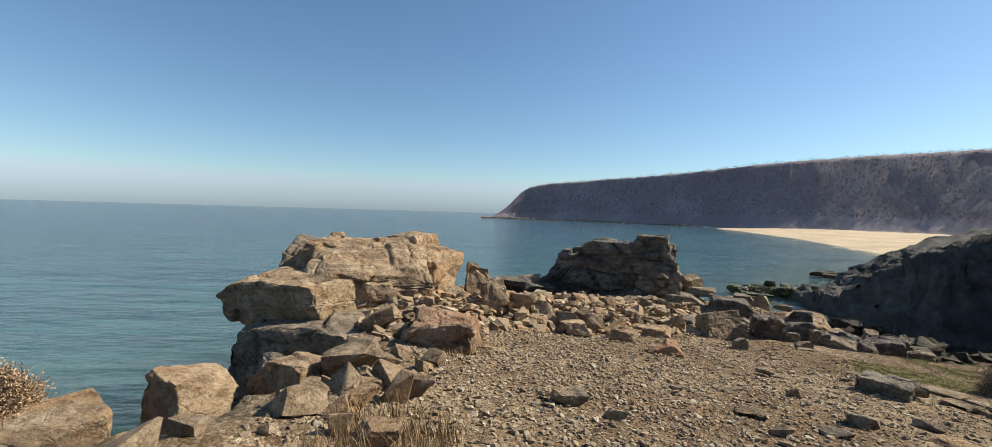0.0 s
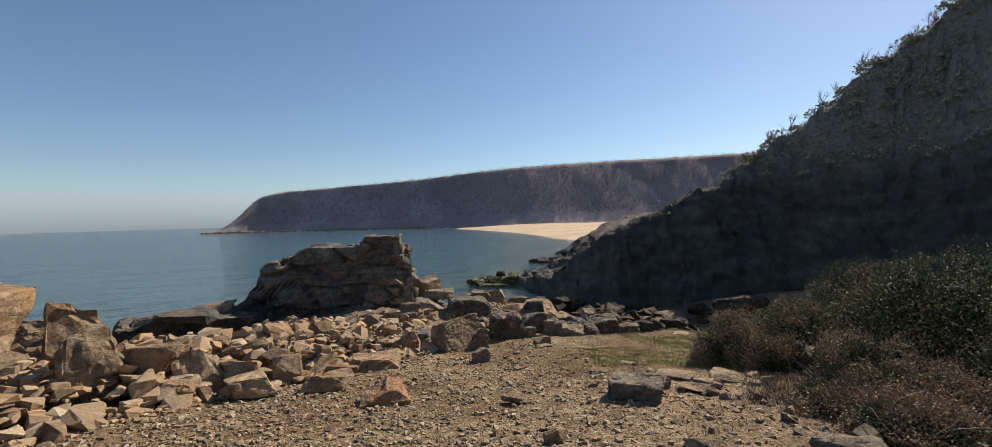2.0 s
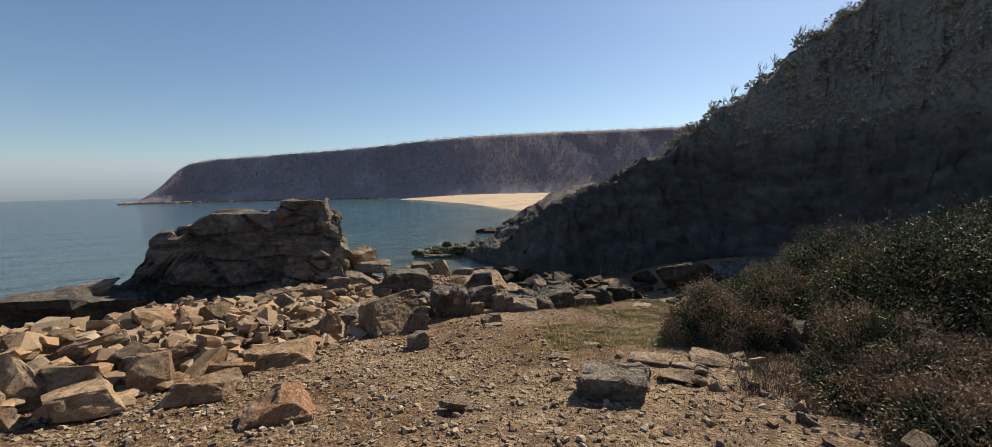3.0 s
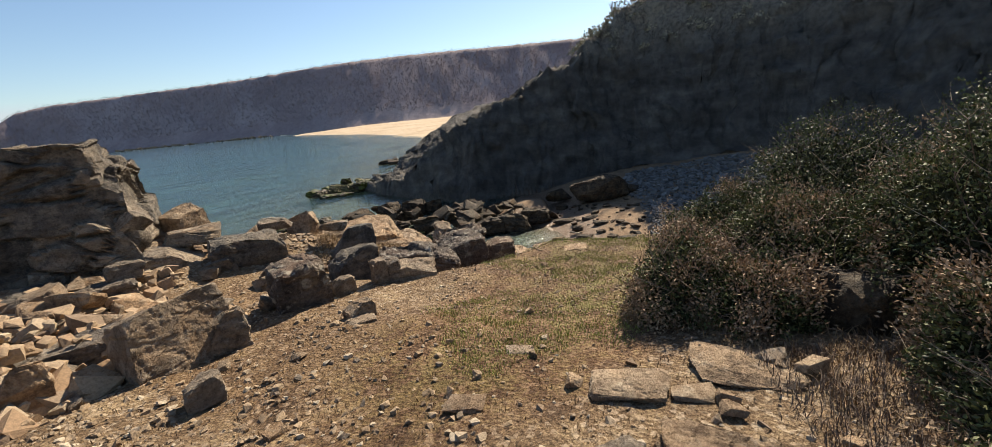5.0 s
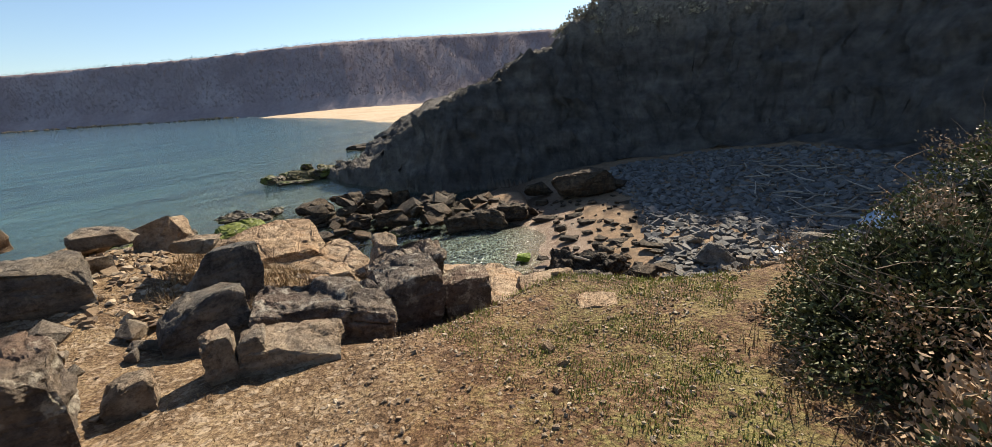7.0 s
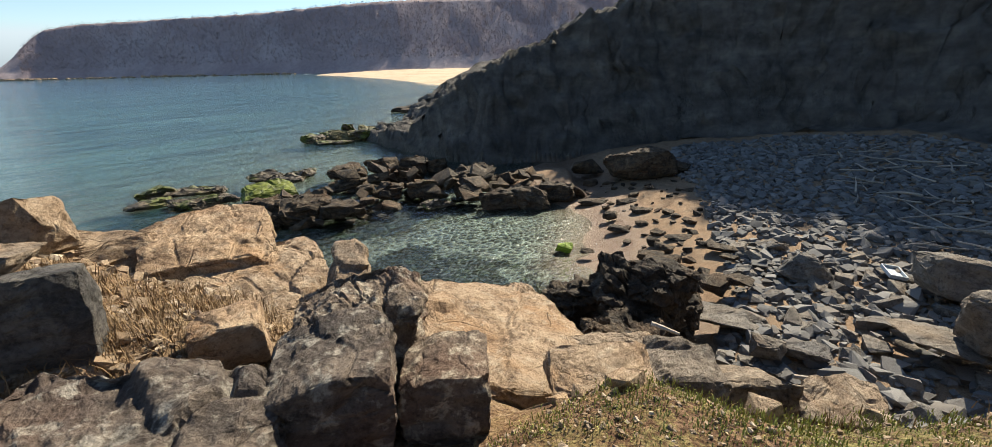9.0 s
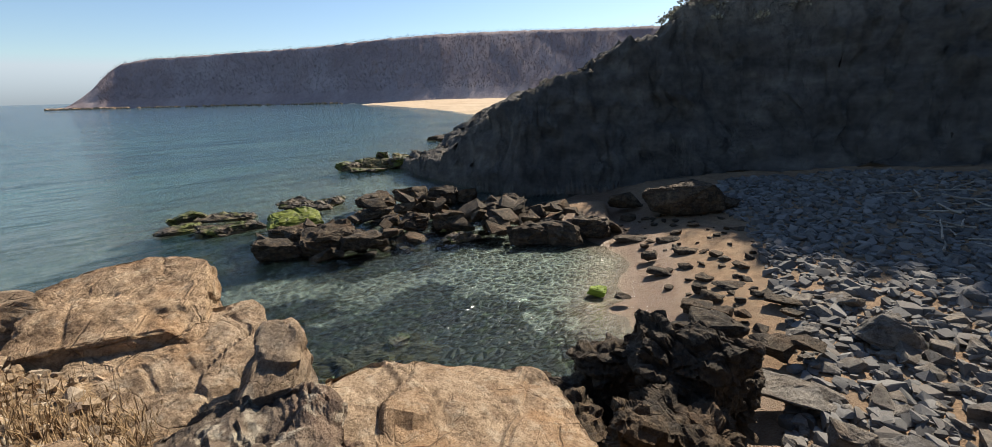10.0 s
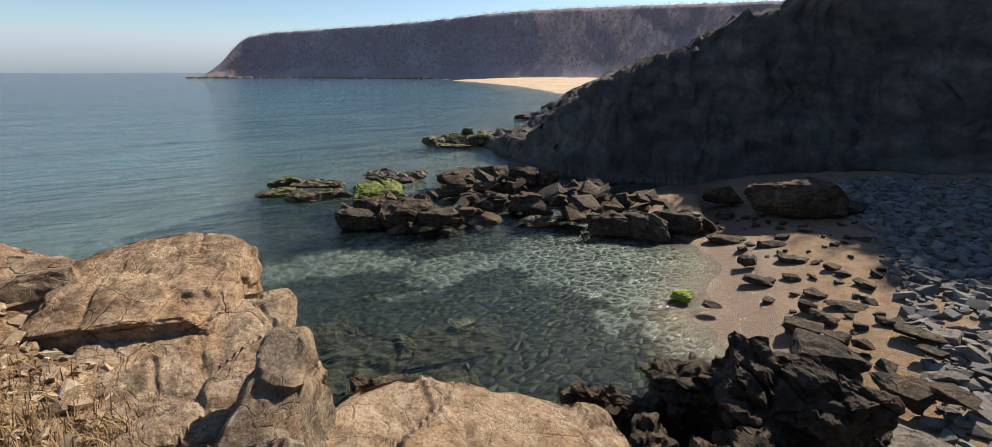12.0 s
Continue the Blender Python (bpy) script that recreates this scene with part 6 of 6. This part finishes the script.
def brush_mesh(name, feet, size, seed, material, label):
    """Scrub on the hill: many small leaf clumps in one mesh."""
    nr = np.random.default_rng(seed)
    c, d = [], []
    for x, y, z in feet:
        s = nr.uniform(0.5, 1.3) * size
        k = 70
        q = nr.normal(0, 1, (k, 3))
        q /= np.linalg.norm(q, axis=1)[:, None]
        q[:, 2] = np.abs(q[:, 2])
        c.append(q * s * nr.uniform(0.6, 1.05, (k, 1)) * np.array((1, 1, 0.9)) + np.array((x, y, z)))
        d.append(q)
    v, f = leaf_quads(np.concatenate(c), np.concatenate(d), size * 0.34, size * 0.22, nr)
    return tagged(mesh_object(name, v, f, material), label, "shrubs", kind="stuff")


scrub_leaf = leaf_material("scrub_leaf", (0.2, 0.18, 0.12), (0.36, 0.32, 0.23), 0.8)
brush_mesh("hill_scrub", hill_spots(1500, rng, 11, 45), 0.75, 71, scrub_leaf, "dark scrub covering the steep hill above the cove")
hill_tops = [(x, y, z) for x, y, z in hill_spots(900, rng, 13, 45)]
bare_trees("crest_scrub", hill_tops, (0.8, 2.2), 63, "bare scrub and small trees along the hill", 0.03)


# ---- foot of the headland and the drift on the shore ----
foot_feet = []
for i in range(260):
    a = rng.uniform(-1.6, 24) if i > 120 else rng.uniform(-1.8, 4)
    d = between([(q, f) for q, _, f in FAR], a) - rng.uniform(0, 6)
    foot_feet.append((2 + math.sin(radians(a)) * d, 3 + math.cos(radians(a)) * d))
v_all, f_all, base = [], [], 0
for x, y in foot_feet:
    s = rng.uniform(1.4, 4.6)
    v, f = stone_shape(s, s * 0.8, s * rng.uniform(0.5, 0.9), rng.randrange(900), 1)
    v = v + np.array((x, y, 0.35))
    v_all.append(v)
    f_all.append(np.array(f) + base)
    base += len(v)
tagged(mesh_object("shore_rocks", np.concatenate(v_all), np.concatenate(f_all), tan_rock), "pale boulders along the foot of the far headland", "rocks", kind="stuff")

wood_mat = plain_material("driftwood", (0.22, 0.19, 0.145), (0.42, 0.37, 0.3), 25, 0.85)


def driftwood(x, y, z, length, thick, turn, tilt=0, seed=1, label="bleached driftwood stick among the cobbles"):
    rng = random.Random(seed)
    line = crooked((-length / 2, 0, 0), (1, 0, 0), length, rng, 7, 0.1)
    vs, fs = [], []
    for j, p in enumerate(line):
        r = thick * (1 - 0.45 * j / 7) * rng.uniform(0.85, 1.1)
        vs += [p + Vector((0, math.cos(a), math.sin(a))) * r for a in (0, 1.05, 2.1, 3.14, 4.19, 5.24)]
    for j in range(7):
        fs += [(j * 6 + a, j * 6 + (a + 1) % 6, j * 6 + 6 + (a + 1) % 6, j * 6 + 6 + a) for a in range(6)]
    fs += [tuple(range(5, -1, -1)), tuple(range(42, 48))]
    ob = mesh_object("driftwood", vs, fs, wood_mat)
    ob.matrix_world = pose(x, y, z, 0, tilt, turn)
    return tagged(ob, label, "driftwood", "driftwood")


white_paint = plain_material("bleached_plastic", (0.36, 0.4, 0.42), (0.52, 0.56, 0.58), 12, 0.5, 0.002)
blue_paint = plain_material("pale_blue_board", (0.42, 0.52, 0.6), (0.55, 0.64, 0.7), 6, 0.6, 0.003)


def tray(x, y, z, w, d, h, turn, material, name, label, category):
    """A shallow open tray with a rim: floor and four sides, each side a part."""
    thing = new(name)
    thing.matrix_world = pose(x, y, z, 6, -5, turn)
    tagged(thing, label, category)

    def slab(part, cx, cy, cz, sx, sy, sz):
        bm = bmesh.new()
        bmesh.ops.create_cube(bm, size=1.0, matrix=Matrix.Translation((cx, cy, cz)) @ Matrix.Diagonal((sx, sy, sz, 1)))
        bmesh.ops.bevel(bm, geom=bm.edges[:], offset=min(sx, sy, sz) * 0.2, segments=1, affect="EDGES")
        me = bpy.data.meshes.new(part)
        bm.to_mesh(me)
        bm.free()
        me.materials.append(material)
        ob = new(part, me)
        ob.parent = thing

    t = 0.03
    slab("base", 0, 0, t / 2, w, d, t)
    for sign in (-1, 1):
        slab("rim", sign * (w - t) / 2, 0, t + h / 2 + 0.002, t, d, h)
        slab("rim", 0, sign * (d - t) / 2, t + h / 2 + 0.002, w - 2 * t - 0.004, t, h)
    return thing


tray(24.1, 9.15, land(24.1, 9.15)[0] + 0.2, 0.62, 0.4, 0.07, 25, white_paint, "plastic_tray", "washed-up white plastic tray among the cobbles", "tray")
tray(27.0, 6.6, land(27.0, 6.6)[0] + 0.25, 1.5, 0.7, 0.05, -20, blue_paint, "washed_up_board", "pale blue washed-up board among the cobbles", "board")
driftwood(10.82, 11.66, 5.2, 0.24, 0.02, -62, 28, 3, "bleached stick lying on the rocks")
driftwood(12.15, 10.25, 5.0, 0.2, 0.02, -60, 10, 4, "bleached stick on the turf edge")
driftwood(18.3, 9.6, land(18.3, 9.6)[0] + 0.35, 1.1, 0.045, -60, 8, 5)
driftwood(27.6, 7.6, land(27.6, 7.6)[0] + 0.35, 1.9, 0.05, 150, 8, 6)

foam_mat = plain_material("sea_foam", (0.75, 0.77, 0.78), (0.88, 0.9, 0.9), 20, 0.9)


def foam(points, width, seed, label="thin line of white foam at the water's edge"):
    """Broken foam flecks along a line on the water."""
    rng = random.Random(seed)
    vs, fs = [], []
    for (ax, ay), (bx, by) in zip(points, points[1:]):
        n = int(math.hypot(bx - ax, by - ay) / 0.06)
        for i in range(n):
            if fbm(i * 0.21, seed, ax) < 0.05:
                continue
            t = (i + rng.random()) / n
            x, y = ax + (bx - ax) * t + rng.gauss(0, width), ay + (by - ay) * t + rng.gauss(0, width)
            z = max(0.012, land(x, y)[0] + 0.02)
            r, a0, b = rng.uniform(0.006, 0.02), rng.uniform(0, 6.3), len(vs)
            vs.append((x, y, z + 0.012))
            vs += [(x + math.cos(a0 + k * 1.05) * r * rng.uniform(0.6, 1.3), y + math.sin(a0 + k * 1.05) * r * rng.uniform(0.6, 1.3), z) for k in range(6)]
            fs += [(b, b + 1 + k, b + 1 + (k + 1) % 6) for k in range(6)]
    return tagged(mesh_object("foam", vs, fs, foam_mat), label, "foam", kind="stuff")


foam([(20.6, 16.7), (21.6, 17.4), (22.3, 16.9), (23.4, 17.5), (24.6, 18.6)], 0.07, 81)
foam([(21.2, 15.9), (22.2, 16.3), (23.2, 16.9)], 0.06, 82)
foam([(28.6, 29.0), (30.2, 28.6), (32.2, 28.9)], 0.16, 83)
foam([(12.6, 42.4), (13.6, 42.0)], 0.3, 84, "white foam breaking on the weedy rocks")
foam([(25.2, 55.2), (27.0, 54.2), (28.4, 52.6)], 0.35, 85, "white foam breaking on the reef")
foam([(23.6, 52.6), (25.0, 50.8)], 0.35, 86, "white foam breaking on the reef")

rng = random.Random(12)
for x, y in spots([(26, 5), (33, 6.5), (37, 10), (36, 14), (30, 11), (26, 8.5)], 46, rng):
    driftwood(x, y, land(x, y)[0] + 0.22, rng.uniform(0.5, 1.9), rng.uniform(0.025, 0.06), rng.uniform(0, 180), rng.uniform(-8, 8), rng.randrange(99))
